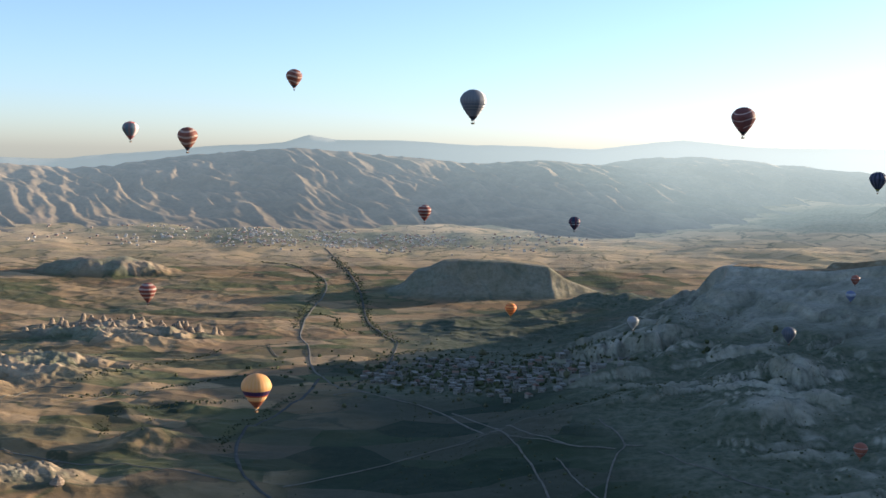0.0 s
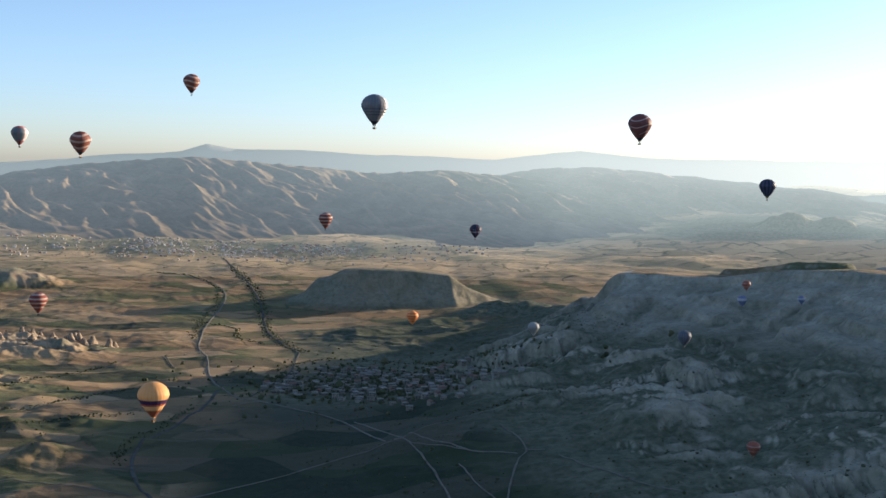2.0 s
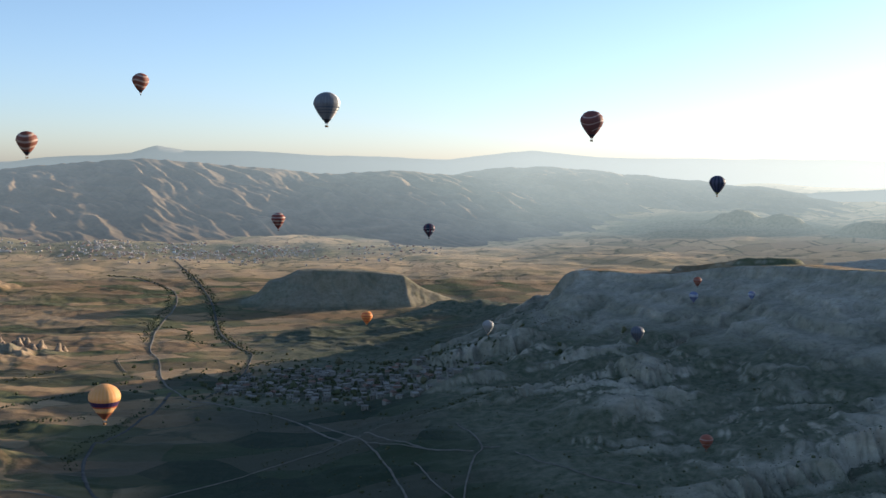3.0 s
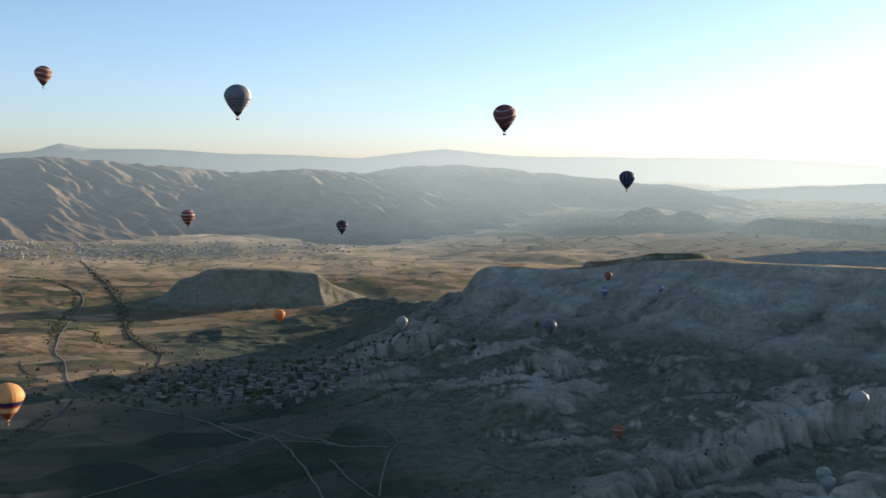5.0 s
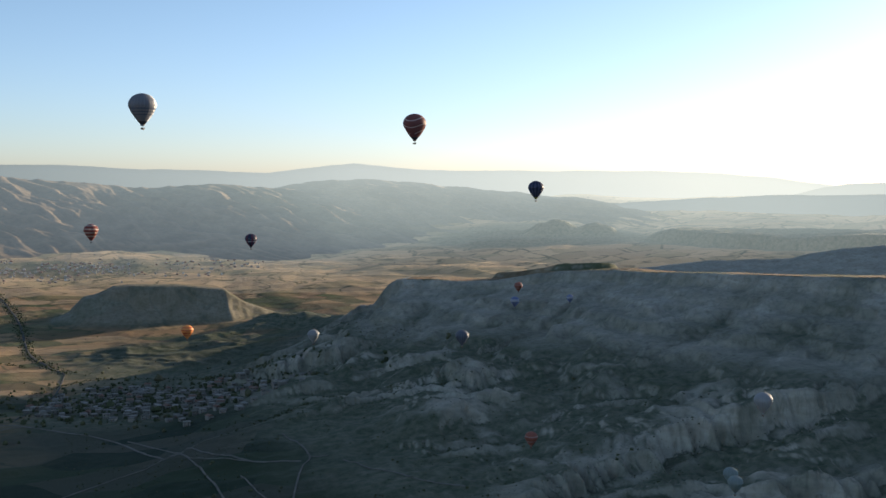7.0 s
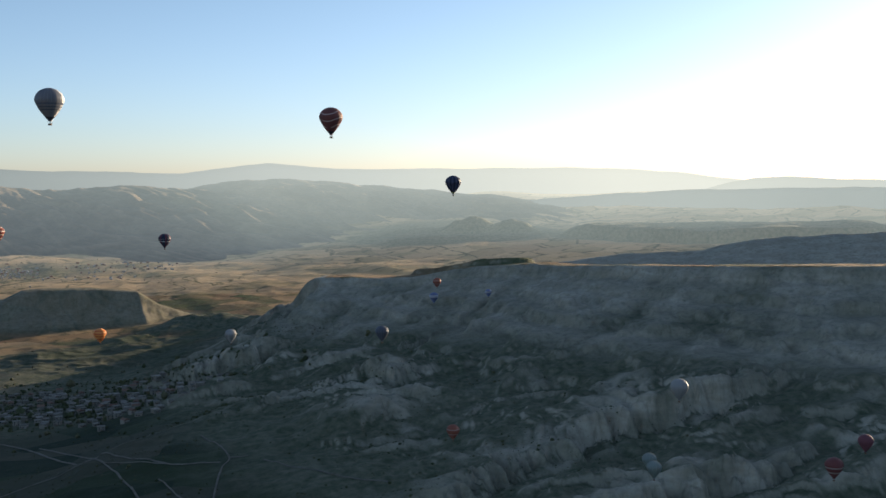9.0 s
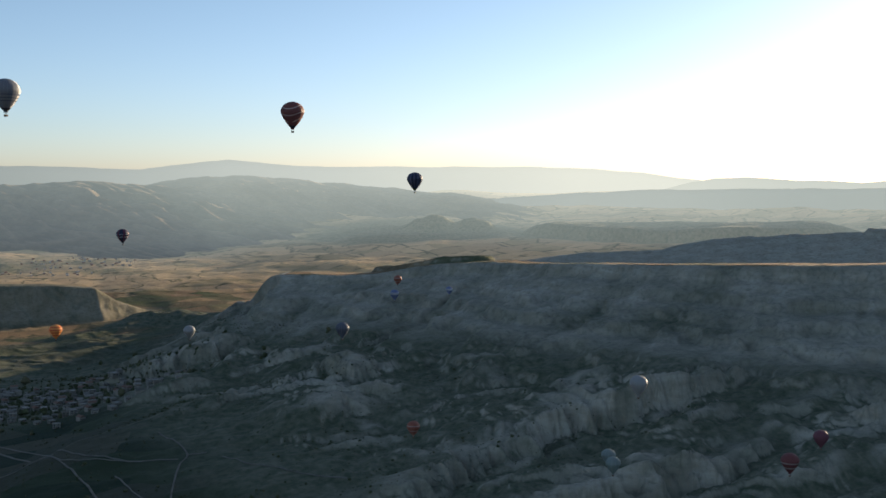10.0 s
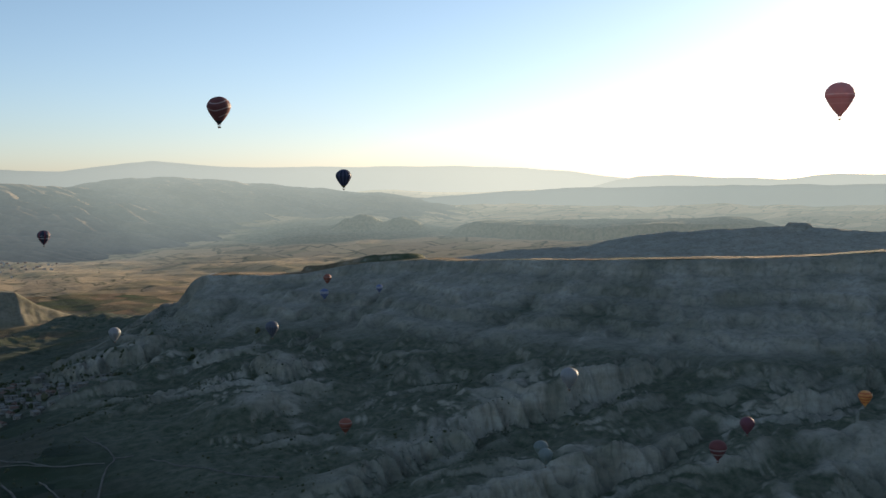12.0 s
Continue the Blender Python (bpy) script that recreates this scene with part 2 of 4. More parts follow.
def land(x, y):
    """Height, and how far the ground is bare rock, scrub and tilled."""
    d, az = np.hypot(x, y), np.degrees(np.arctan2(x, y))
    far = step(2300, 3400, d)
    base = plain(d)
    z = base + fbm(x, y, 420, 4) * (7 + 10 * far) + fbm(x, y, 70, 3) * 1.6
    bare, scrub = np.zeros(np.shape(x)), np.zeros(np.shape(x))
    # long low swells across the far plain, which climbs a little on the sunny side
    along, sunny = np.radians(az) * 3200 * 0.2, step(2, 12, az)
    z = z + 30 * step(3000, 3650, d) * step(10, 20, az)
    z = z + (ridged(along, d, 150, 3, 0.5, 31.0) - 0.6) * 11 * step(2500, 3000, d) * (0.35 + 0.65 * sunny)
    # low swells and gullied ground on the open side
    west = step(-150, -380, x) * step(2600, 1900, d)
    cut = ridged(x * 0.8, y, 210, 3, 0.42, 3.0)
    z = z + west * (cut - 0.55) * (11 + 13 * step(1700, 1300, d))
    open_side = step(0, -260, x) * step(3300, 2500, d)
    z = z + open_side * ((ridged(x * 0.55 + y * 0.15, y * 1.25, 170, 4, 0.45, 14.0) - 0.5) * (7 + 8 * step(1700, 1300, d)) + np.abs(fbm(x, y, 60, 3, 0.5, 6.0)) * 3)
    # rock country with sharp crests
    rocks = np.maximum(step(1.15, 0.35, blob(x, y, -690, 1600, 260, 130, 10)), step(1.1, 0.4, blob(x, y, -610, 1950, 230, 130, -6)))
    rocks = np.maximum(rocks, step(1.1, 0.4, blob(x, y, -470, 1075, 120, 60, 12)))
    crest = ridged(x * 0.8, y, 92, 5, 0.62, 8.0)
    z = z + rocks * (3 + 37 * np.clip(crest - 0.35, 0, 1) + 3.5 * np.abs(fbm(x, y, 22, 2, 0.5, 77.0)))
    bare = np.maximum(bare, 0.34 * rocks * step(0.45, 0.66, crest))
    for cx, cy, rx, ry, h in ((-850, 2660, 170, 60, 34), (-345, 1235, 70, 40, 15)):
        q = blob(x, y, cx, cy, rx, ry, 12)
        z = z + h * step(1.25, 0.25, q + 0.35 * fbm(x, y, 75, 4, 0.55))
    rock_scrub = 0.55 * rocks * step(0.6, 0.42, crest)
    # flat-topped butte, its crest running down at both ends
    q, kb = to_line(x, y, BUTTE_XY)[:2]
    tall = np.interp(kb, np.arange(len(BUTTE_Z)), BUTTE_Z)
    side = fbm(x, y, 75, 3, 0.5) * 12 + (ridged(x, y * 0.5, 42, 3, 0.5, 23.0) - 0.5) * 12
    q = np.maximum(q + side * step(8, 40, q), 0)
    q = q * (1 + 0.55 * step(4.0, 9.0, kb))
    butte = tall * np.interp(q, [0, 26, 38, 62, 105, 170], [1.0, 0.97, 0.74, 0.46, 0.17, 0.0])
    z = np.where(butte > 0, np.maximum(z, 0.25 * z + butte), z)
    bare = np.maximum(bare, 0.34 * step(5, 24, butte) * (0.75 + 0.5 * fbm(x, y, 50, 3, 0.6, 12.0)))
    # low hills where the plateau runs out into the plain
    q, kb = to_line(x, y, SADDLE_XY)[:2]
    q = np.maximum(q + fbm(x, y, 80, 4, 0.55, 4.0) * 26 * step(5, 50, q), 0)
    saddle = np.interp(kb, np.arange(len(SADDLE_Z)), SADDLE_Z) * np.interp(q, [0, 15, 60, 130, 260], [1.0, 0.95, 0.66, 0.36, 0.0])
    saddle = saddle * (1 + 0.16 * fbm(x, y, 55, 3, 0.6, 19.0))
    z = np.maximum(z, saddle + 0.3 * z)
    # low rough ground and dark fields between butte and plateau
    rough = step(1.2, 0.6, blob(x, y, 240, 2090, 360, 230, -8) + 0.2 * fbm(x, y, 120, 3))
    z = z + rough * (np.clip(ridged(x * 0.6, y, 110, 3, 0.5, 61.0) - 0.45, 0, 1) * 22)
    # plateau
    u, k, past = to_line(x, y, RIM_XY)
    top = np.interp(k, np.arange(len(RIM_Z)), RIM_Z)
    rim_d = np.interp(az, [r[0] for r in RIM], [r[1] for r in RIM])
    front = (d < rim_d) | (past > 0)
    u = u + 2.6 * np.minimum(past, u)
    spur = fbm(x, y, 170, 4, 0.55, 5.0)
    uu = np.maximum(u + spur * 60 * step(10, 160, u) + fbm(x, y, 45, 3, 0.6, 2.0) * 14, 0)
    slope = np.interp(uu, [0, 10, 26, 90, 200, 340, 600, 900, 1150], [1.0, 0.985, 0.90, 0.76, 0.585, 0.47, 0.25, 0.06, 0.0])
    run = np.interp(k, np.arange(len(RIM_RUN)), RIM_RUN) + 30 * fbm(x, y, 140, 3, 0.5, 66.0)
    gully = ridged(run, uu * 0.28, 82, 4, 0.5, 41.0)
    mid_slope = step(12, 90, uu) * step(520, 320, uu)
    rise = top * slope + ((ridged(x, y * 0.8, 105, 4, 0.5, 71.0) - 0.55) * 13 + (gully - 0.55) * 20) * mid_slope
    rise = rise + 2.6 * np.sin(rise * 0.33 + 2.0 * fbm(x, y, 260, 2, 0.5, 8.0)) * mid_slope
    # gullied badlands below the slope
    region = step(300, 60, past) * step(230, 400, uu) * step(1150, 800, uu) * step(120, 400, x + 0.25 * (y - 1300))
    wx, wy = x + 55 * fbm(x, y, 210, 3, 0.5, 1.0), y + 55 * fbm(x, y, 210, 3, 0.5, 4.0)
    pleats = ridged(wx, wy * 0.5, 30, 3, 0.55, 5.0)

    def scarps(gap, turn, shift, bend):
        """Ridges with a steep near side and a long gentle back; they start and stop."""
        c, q = math.cos(radians(turn)), math.sin(radians(turn))
        phase = (wy * c - wx * q) / gap + bend * fbm(x, y, gap * 1.7, 3, 0.5, shift) + 0.20 * (pleats - 0.5) + shift
        f = phase - np.floor(phase)
        size = step(-0.28, 0.22, fbm(x * 0.6, y, gap * 1.3, 3, 0.5, shift + 9.0))
        return step(0.0, 0.16, f) * (1 - f) ** 0.9 * size, step(0.03, 0.12, f) * step(0.42, 0.2, f) * size

    one, lip1 = scarps(185.0, 6.0, 2.3, 0.55)
    two, lip2 = scarps(88.0, -14.0, 7.7, 0.7)
    hum = ridged(wx, wy, 46, 3, 0.55, 17.0)
    rise = rise + region * (one * 36 + two * 10 - 12 + (hum - 0.5) * 6 + fbm(x, y, 20, 2) * 1.5)
    lip = region * np.maximum(lip1, 0.8 * lip2)
    bare = np.maximum(bare, 0.85 * lip * step(-0.25, 0.1, fbm(x, y, 90, 3, 0.6, 25.0)))
    ub = u + fbm(x, y, 120, 3) * 25
    behind = top + np.interp(ub, [0, 60, 110, 420, 900], [0, -1, -6, -110, -300])
    hump = to_line(x, y, [polar(21.0, 2030), polar(23.0, 1990), polar(25.4, 1930)])[0]
    behind = behind + 12 * step(44, 24, hump + fbm(x, y, 30, 3) * 9)
    ease = step(0, 120, past)
    hill = np.where(d < rim_d, rise, behind + (rise - behind) * ease)
    high = hill > 0
    z = np.where(high, np.maximum(z * step(90, 0, hill) + hill, z * 0.3 + hill), z)
    lit_top = (~front) & (u < 140) & (hump > 46)
    # ridge behind the plateau
    v, kb, pastb = to_line(x, y, BACK_XY)
    v = np.maximum(v + 0.9 * pastb + fbm(x, y, 160, 3, 0.5, 9.0) * 26, 0)
    back = np.interp(kb, np.arange(len(BACK_Z)), BACK_Z) * np.interp(v, [0, 30, 140, 420, 700, 1000], [1, 0.97, 0.8, 0.4, 0.0, -0.6]) + fbm(x, y, 60, 3) * 3
    bx, by = polar(46.0, 2350)
    back = back + 9 * step(1.25, 0.85, blob(x, y, bx, by, 28, 20))
    on_back = back > z
    z = np.maximum(z, back)
    # low table land and a knoll far out on the plain
    cx, cy = polar(37.0, 3720)
    z = z + 44 * step(1.12, 0.85, blob(x, y, cx, cy, 560, 110, -37) + 0.1 * fbm(x, y, 200, 3))
    knolls = step(1.3, 1.1, blob(x, y, cx, cy, 560, 110, -37))
    for az0, d0, h, r in ((23.2, 3800, 50, 62), (25.6, 3820, 32, 60), (24.4, 3800, 16, 150), (21.3, 3800, 18, 190)):
        cx, cy = polar(az0, d0)
        z = z + h * step(1.5, 0.0, blob(x, y, cx, cy, r * 1.15, r * 0.9) + 0.3 * fbm(x, y, 90, 2)) * (1 + 0.2 * fbm(x, y, 70, 3))
        knolls = np.maximum(knolls, step(1.7, 1.2, blob(x, y, cx, cy, r * 1.15, r * 0.9)))
    # scrub and fields in the valley; their dark tone also paints the plateau's shade
    scrub = step(-170, 20, x + 130 * step(1700, 1450, y) + 90 * fbm(x, y, 240, 3)) * step(2330, 2150, d + 60 * fbm(x, y, 200, 3))
    scrub = np.maximum(scrub, np.where(front, step(15, 60, hill), 0.0))
    scrub = np.where(lit_top, 0.0, scrub)
    scrub = np.where((~front) & (u < 140) & (hump <= 46), 0.4, scrub)
    scrub = np.where(on_back, 0.5, scrub)
    # left hill made paler, haze put into its colour
    bare = np.maximum(bare, 0.35 * step(1.2, 0.7, blob(x, y, -850, 2660, 170, 60, 12)))
    scrub = np.maximum(scrub, 0.42 * step(1750, 1250, d) * step(-0.35, 0.25, fbm(x, y, 130, 3, 0.5, 57.0)) * open_side)
    scrub = np.maximum(scrub, rock_scrub)
    # ridge behind the plateau made paler in place of haze
    bare = np.where(on_back, 0.8, bare)
    # scrub tone on the butte paints the shade of its front
    scrub = np.maximum(scrub, 0.75 * step(3, 14, butte))
    scrub = np.maximum(scrub, step(6, 20, saddle))
    scrub = np.maximum(scrub, 0.85 * knolls)
    # olive scrub streaks that also paint shadow bands of the low swells
    streak = fbm(along, d, 120, 4, 0.55, 51.0)
    scrub = np.maximum(scrub, 0.38 * step(0.16, 0.42, streak + 0.1 * step(2900, 3600, d) * sunny - 0.1 * (1 - sunny)) * step(2150, 2350, d))
    bare = np.maximum(bare, np.where(front, (0.43 + 0.75 * (gully - 0.5) + 0.16 * fbm(x, y, 150, 3, 0.5, 40.0) + 0.34 * fbm(k * 9, hill * 1.6, 34, 3, 0.5, 74.0)) * step(0, 40, hill) * step(320, 200, uu), 0.0))
    town = step(1.3, 0.6, blob(x, y, -400, 3350, 760, 150, 0) + 0.3 * fbm(x, y, 180, 3))
    scrub = np.maximum(scrub, 0.75 * town)
    tilled = step(270, 150, x + 0.12 * (y - 1000) + 30 * fbm(x, y, 100, 2)) * step(1560, 1430, d)
    tilled = np.maximum(tilled, 0.4 * rough)
    scrub = np.maximum(scrub, rough * step(-0.3, 0.0, streak))
    # irrigated green fields on the open side
    for cx, cy, rx, ry, turn in ((-360, 1715, 120, 42, 8), (-285, 1590, 80, 45, -10), (-470, 1780, 90, 34, 4), (-395, 1395, 60, 36, 20), (-205, 1180, 60, 45, 0), (-420, 2230, 130, 40, 6), (-160, 1690, 50, 60, 0)):
        green = step(1.12, 0.92, blob(x, y, cx, cy, rx, ry, turn) + 0.25 * fbm(x, y, 70, 2, 0.5, 88.0))
        scrub, tilled = np.maximum(scrub, 0.9 * green), np.maximum(tilled, 0.95 * green)
    return z, bare, scrub, tilled, region


def sheet(name, xs, ys, zs, mat, wrap=False):
    """One mesh of a grid of places; rows run out, columns run round."""
    rows, cols = xs.shape
    me = bpy.data.meshes.new(name)
    co = np.stack([xs, ys, zs], -1).reshape(-1, 3).astype(np.float32)
    i, j = np.meshgrid(np.arange(rows - 1), np.arange(cols if wrap else cols - 1), indexing="ij")
    k = (j + 1) % cols
    quads = np.stack([i * cols + j, i * cols + k, (i + 1) * cols + k, (i + 1) * cols + j], -1).reshape(-1, 4)[:, ::-1]
    me.vertices.add(len(co)), me.vertices.foreach_set("co", co.ravel())
    me.loops.add(quads.size), me.loops.foreach_set("vertex_index", quads.ravel().astype(np.int32))
    me.polygons.add(len(quads)), me.polygons.foreach_set("loop_start", np.arange(0, quads.size, 4, dtype=np.int32))
    me.update(calc_edges=True)
    me.shade_smooth()
    me.materials.append(mat)
    return new(name, me)


def values(ob, name, vals):
    ob.data.attributes.new(name, "FLOAT", "POINT").data.foreach_set("value", np.asarray(vals, np.float32).ravel())


FINE = 1.0
radii = np.concatenate([np.linspace(0.02, 840, 22), np.exp(np.linspace(math.log(870), math.log(3750), int(760 * FINE))), np.linspace(3780, 4850, 60)])
bearings = np.concatenate([np.linspace(-180, -32, 60)[:-1], np.linspace(-32, 58, int(1050 * FINE)), np.linspace(58, 180, 50)[1:-1]])
rr, bb = np.meshgrid(radii, np.radians(bearings), indexing="ij")
gx, gy = rr * np.sin(bb), rr * np.cos(bb)
gz, g_bare, g_scrub, g_tilled, g_bad = land(gx, gy)
steep = np.hypot(np.gradient(gz, axis=0) / np.gradient(radii)[:, None], np.gradient(gz, axis=1) / (rr * np.gradient(np.radians(bearings))[None, :]))
patches = 0.10 + 0.90 * step(-0.06, 0.2, fbm(gx, gy, 150, 3, 0.6, 21.0))
g_bare = np.maximum(g_bare, g_bad * step(0.45, 1.0, steep) * patches * 0.75)
g_bare = np.maximum(g_bare, 0.4 * step(0.75, 1.2, steep) * step(2300, 2100, rr))
EDGE = int(np.searchsorted(radii, 2850))


# emission strength of the painted haze, brighter with distance and towards the sun
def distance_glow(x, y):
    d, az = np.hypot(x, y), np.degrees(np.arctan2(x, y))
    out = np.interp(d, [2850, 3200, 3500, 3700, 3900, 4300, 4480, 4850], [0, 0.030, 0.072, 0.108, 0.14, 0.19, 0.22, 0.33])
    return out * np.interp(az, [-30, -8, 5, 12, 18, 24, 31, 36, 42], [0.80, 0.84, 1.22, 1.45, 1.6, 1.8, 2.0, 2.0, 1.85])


# extra painted glow on the plain, for sunlight its tilt loses
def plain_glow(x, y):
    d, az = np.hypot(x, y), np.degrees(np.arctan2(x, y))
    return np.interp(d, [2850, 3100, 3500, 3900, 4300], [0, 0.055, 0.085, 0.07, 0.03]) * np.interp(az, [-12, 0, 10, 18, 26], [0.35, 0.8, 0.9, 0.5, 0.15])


def ground_part(name, mat, label, a, b):
    ob = tagged(sheet(name, gx[a:b], gy[a:b], gz[a:b], mat, True), label, "ground", kind="structure")
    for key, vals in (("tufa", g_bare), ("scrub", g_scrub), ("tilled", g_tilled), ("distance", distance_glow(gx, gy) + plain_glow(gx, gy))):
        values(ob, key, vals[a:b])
    return ob


ground_part("ground", EARTH, "dry straw-coloured valley floor with pale gullied tuff badlands", 0, EDGE + 1)
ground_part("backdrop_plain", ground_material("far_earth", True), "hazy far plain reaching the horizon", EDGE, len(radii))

# the mountain beyond the plain, a hill range after it, and the ranges behind
def mountain_mesh(name, near, crest_d, pts, az0, az1, cols, seed, mat, label):
    az = np.linspace(az0, az1, cols)
    r = np.linspace(near - 150, crest_d + 200, 260)
    ra, aa = np.meshgrid(r, np.radians(az), indexing="ij")
    mx, my = ra * np.sin(aa), ra * np.cos(aa)
    top = np.interp(np.degrees(aa), [p[0] for p in pts], [p[1] for p in pts])
    foot = near + 60 * fbm(mx, my, 400, 2, 0.5, seed)
    rel = np.clip((ra - foot) / (crest_d - foot), 0, 1)
    over = np.clip((ra - crest_d) / 200, 0, 1)
    bend = 75 * fbm(mx, my, 420, 3, 0.5, seed)
    lean = mx + 0.72 * (my - 3900) + bend
    spurs = ridged(lean, my * 0.42 + 0.9 * bend, 105, 4, 0.42, seed + 2.0)
    folds = ridged(mx + 0.3 * my + 1.4 * bend, my * 0.5, 330, 2, 0.5, seed + 5.0)
    rills = ridged(lean * 1.1 + 0.5 * bend, my * 0.5, 56, 3, 0.5, seed + 8.0)
    low = plain(ra) - 14
    mz = low + (top - low) * rel ** 1.6
    mz = mz + ((folds - 0.6) * 26 + (spurs - 0.6) * 46 + (rills - 0.6) * 9) * rel ** 0.8 * (1 - 0.75 * step(0.72, 1.0, rel)) * (1 - over) - over * 110
    ob = sheet(name, mx, my, mz, mat)
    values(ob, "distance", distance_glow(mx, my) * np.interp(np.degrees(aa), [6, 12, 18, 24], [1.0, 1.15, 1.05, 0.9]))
    # mask of the spur crests that are painted as if sunlit
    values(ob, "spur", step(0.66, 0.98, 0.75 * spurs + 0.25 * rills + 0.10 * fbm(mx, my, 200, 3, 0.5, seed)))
    return tagged(ob, label, "mountain", kind="structure")


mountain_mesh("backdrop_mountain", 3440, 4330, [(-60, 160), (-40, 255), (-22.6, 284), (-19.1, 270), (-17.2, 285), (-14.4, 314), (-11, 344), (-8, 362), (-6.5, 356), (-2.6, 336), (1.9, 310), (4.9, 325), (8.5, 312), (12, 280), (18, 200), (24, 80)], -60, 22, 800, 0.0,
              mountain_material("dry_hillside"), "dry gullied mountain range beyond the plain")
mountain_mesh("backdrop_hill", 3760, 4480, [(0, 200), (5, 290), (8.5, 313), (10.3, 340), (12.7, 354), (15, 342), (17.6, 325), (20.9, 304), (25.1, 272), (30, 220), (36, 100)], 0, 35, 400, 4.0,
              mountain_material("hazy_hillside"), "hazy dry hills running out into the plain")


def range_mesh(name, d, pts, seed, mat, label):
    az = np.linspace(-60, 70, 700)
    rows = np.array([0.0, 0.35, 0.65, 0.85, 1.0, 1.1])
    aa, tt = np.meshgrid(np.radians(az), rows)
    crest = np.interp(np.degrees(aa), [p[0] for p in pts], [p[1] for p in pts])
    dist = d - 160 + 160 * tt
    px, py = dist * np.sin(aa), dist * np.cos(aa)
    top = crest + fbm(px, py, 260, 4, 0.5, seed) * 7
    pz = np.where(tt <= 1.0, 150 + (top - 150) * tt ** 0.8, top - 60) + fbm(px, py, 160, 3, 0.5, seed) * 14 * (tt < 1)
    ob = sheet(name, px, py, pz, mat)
    # glow slightly stronger towards the foot, painting low mist
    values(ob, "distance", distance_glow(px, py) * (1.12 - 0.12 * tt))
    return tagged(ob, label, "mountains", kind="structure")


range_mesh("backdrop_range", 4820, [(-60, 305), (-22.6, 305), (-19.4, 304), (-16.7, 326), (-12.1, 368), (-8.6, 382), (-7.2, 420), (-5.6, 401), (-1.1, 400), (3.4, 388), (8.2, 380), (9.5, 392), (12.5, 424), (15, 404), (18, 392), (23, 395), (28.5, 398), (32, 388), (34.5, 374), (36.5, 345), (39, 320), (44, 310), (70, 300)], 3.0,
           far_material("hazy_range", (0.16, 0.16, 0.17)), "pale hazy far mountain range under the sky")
# added glowing ridge that stands in for the pale haze over the plain
range_mesh("backdrop_haze_band", 4430, [(-60, 60), (12, 60), (20, 150), (24, 225), (27, 262), (31, 284), (36, 300), (42, 306), (60, 310), (70, 300)], 9.0,
           far_material("haze_band", (0.2, 0.2, 0.17)), "pale haze over the end of the plain, shaped as low hills")
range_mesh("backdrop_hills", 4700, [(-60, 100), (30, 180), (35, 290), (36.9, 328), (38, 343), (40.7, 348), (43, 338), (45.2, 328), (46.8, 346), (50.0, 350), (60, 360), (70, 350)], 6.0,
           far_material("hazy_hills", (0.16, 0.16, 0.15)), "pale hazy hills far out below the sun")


# ---- building blocks ----
def part(name, bm, mat, parent=None, label=""):
    me = bpy.data.meshes.new(name)
    bm.to_mesh(me)
    bm.free()
    for m in mat if isinstance(mat, (list, tuple)) else [mat]:
        me.materials.append(m)
    ob = new(name, me)
    ob.parent = parent
    if label:
        ob["label"] = label
    return ob


def box(bm, x0, x1, y0, y1, z0, z1, taper=1.0):
    cx, cy = (x0 + x1) / 2, (y0 + y1) / 2
    low = [bm.verts.new((x, y, z0)) for x, y in ((x0, y0), (x1, y0), (x1, y1), (x0, y1))]
    top = [bm.verts.new((cx + (x - cx) * taper, cy + (y - cy) * taper, z1)) for x, y in ((x0, y0), (x1, y0), (x1, y1), (x0, y1))]
    bm.faces.new(low[::-1]), bm.faces.new(top)
    for i in range(4):
        j = (i + 1) % 4
        bm.faces.new((low[i], low[j], top[j], top[i]))
    return bm


def rod(bm, a, b, radius, sides=5):
    a, b = Vector(a), Vector(b)
    q = (b - a).to_track_quat("Z", "Y").to_matrix()
    rings = []
    for p in (a, b):
        rings.append([bm.verts.new(p + q @ Vector((radius * math.cos(2 * math.pi * k / sides), radius * math.sin(2 * math.pi * k / sides), 0))) for k in range(sides)])
    for k in range(sides):
        j = (k + 1) % sides
        bm.faces.new((rings[0][k], rings[0][j], rings[1][j], rings[1][k]))
    bm.faces.new(rings[0][::-1]), bm.faces.new(rings[1])
    return bm


def lathe(bm, profile, sides, wobble=0.0, gores=0):
    rings = []
    for r, z in profile:
        ring = []
        for k in range(sides):
            t = 2 * math.pi * k / sides
            f = 1 + wobble * (abs(math.sin(gores * t / 2)) - 0.6) if gores else 1
            ring.append(bm.verts.new((r * f * math.cos(t), r * f * math.sin(t), z)))
        rings.append(ring)
    for lo, hi in zip(rings, rings[1:]):
        for k in range(sides):
            j = (k + 1) % sides
            bm.faces.new((lo[k], lo[j], hi[j], hi[k]))
    return rings


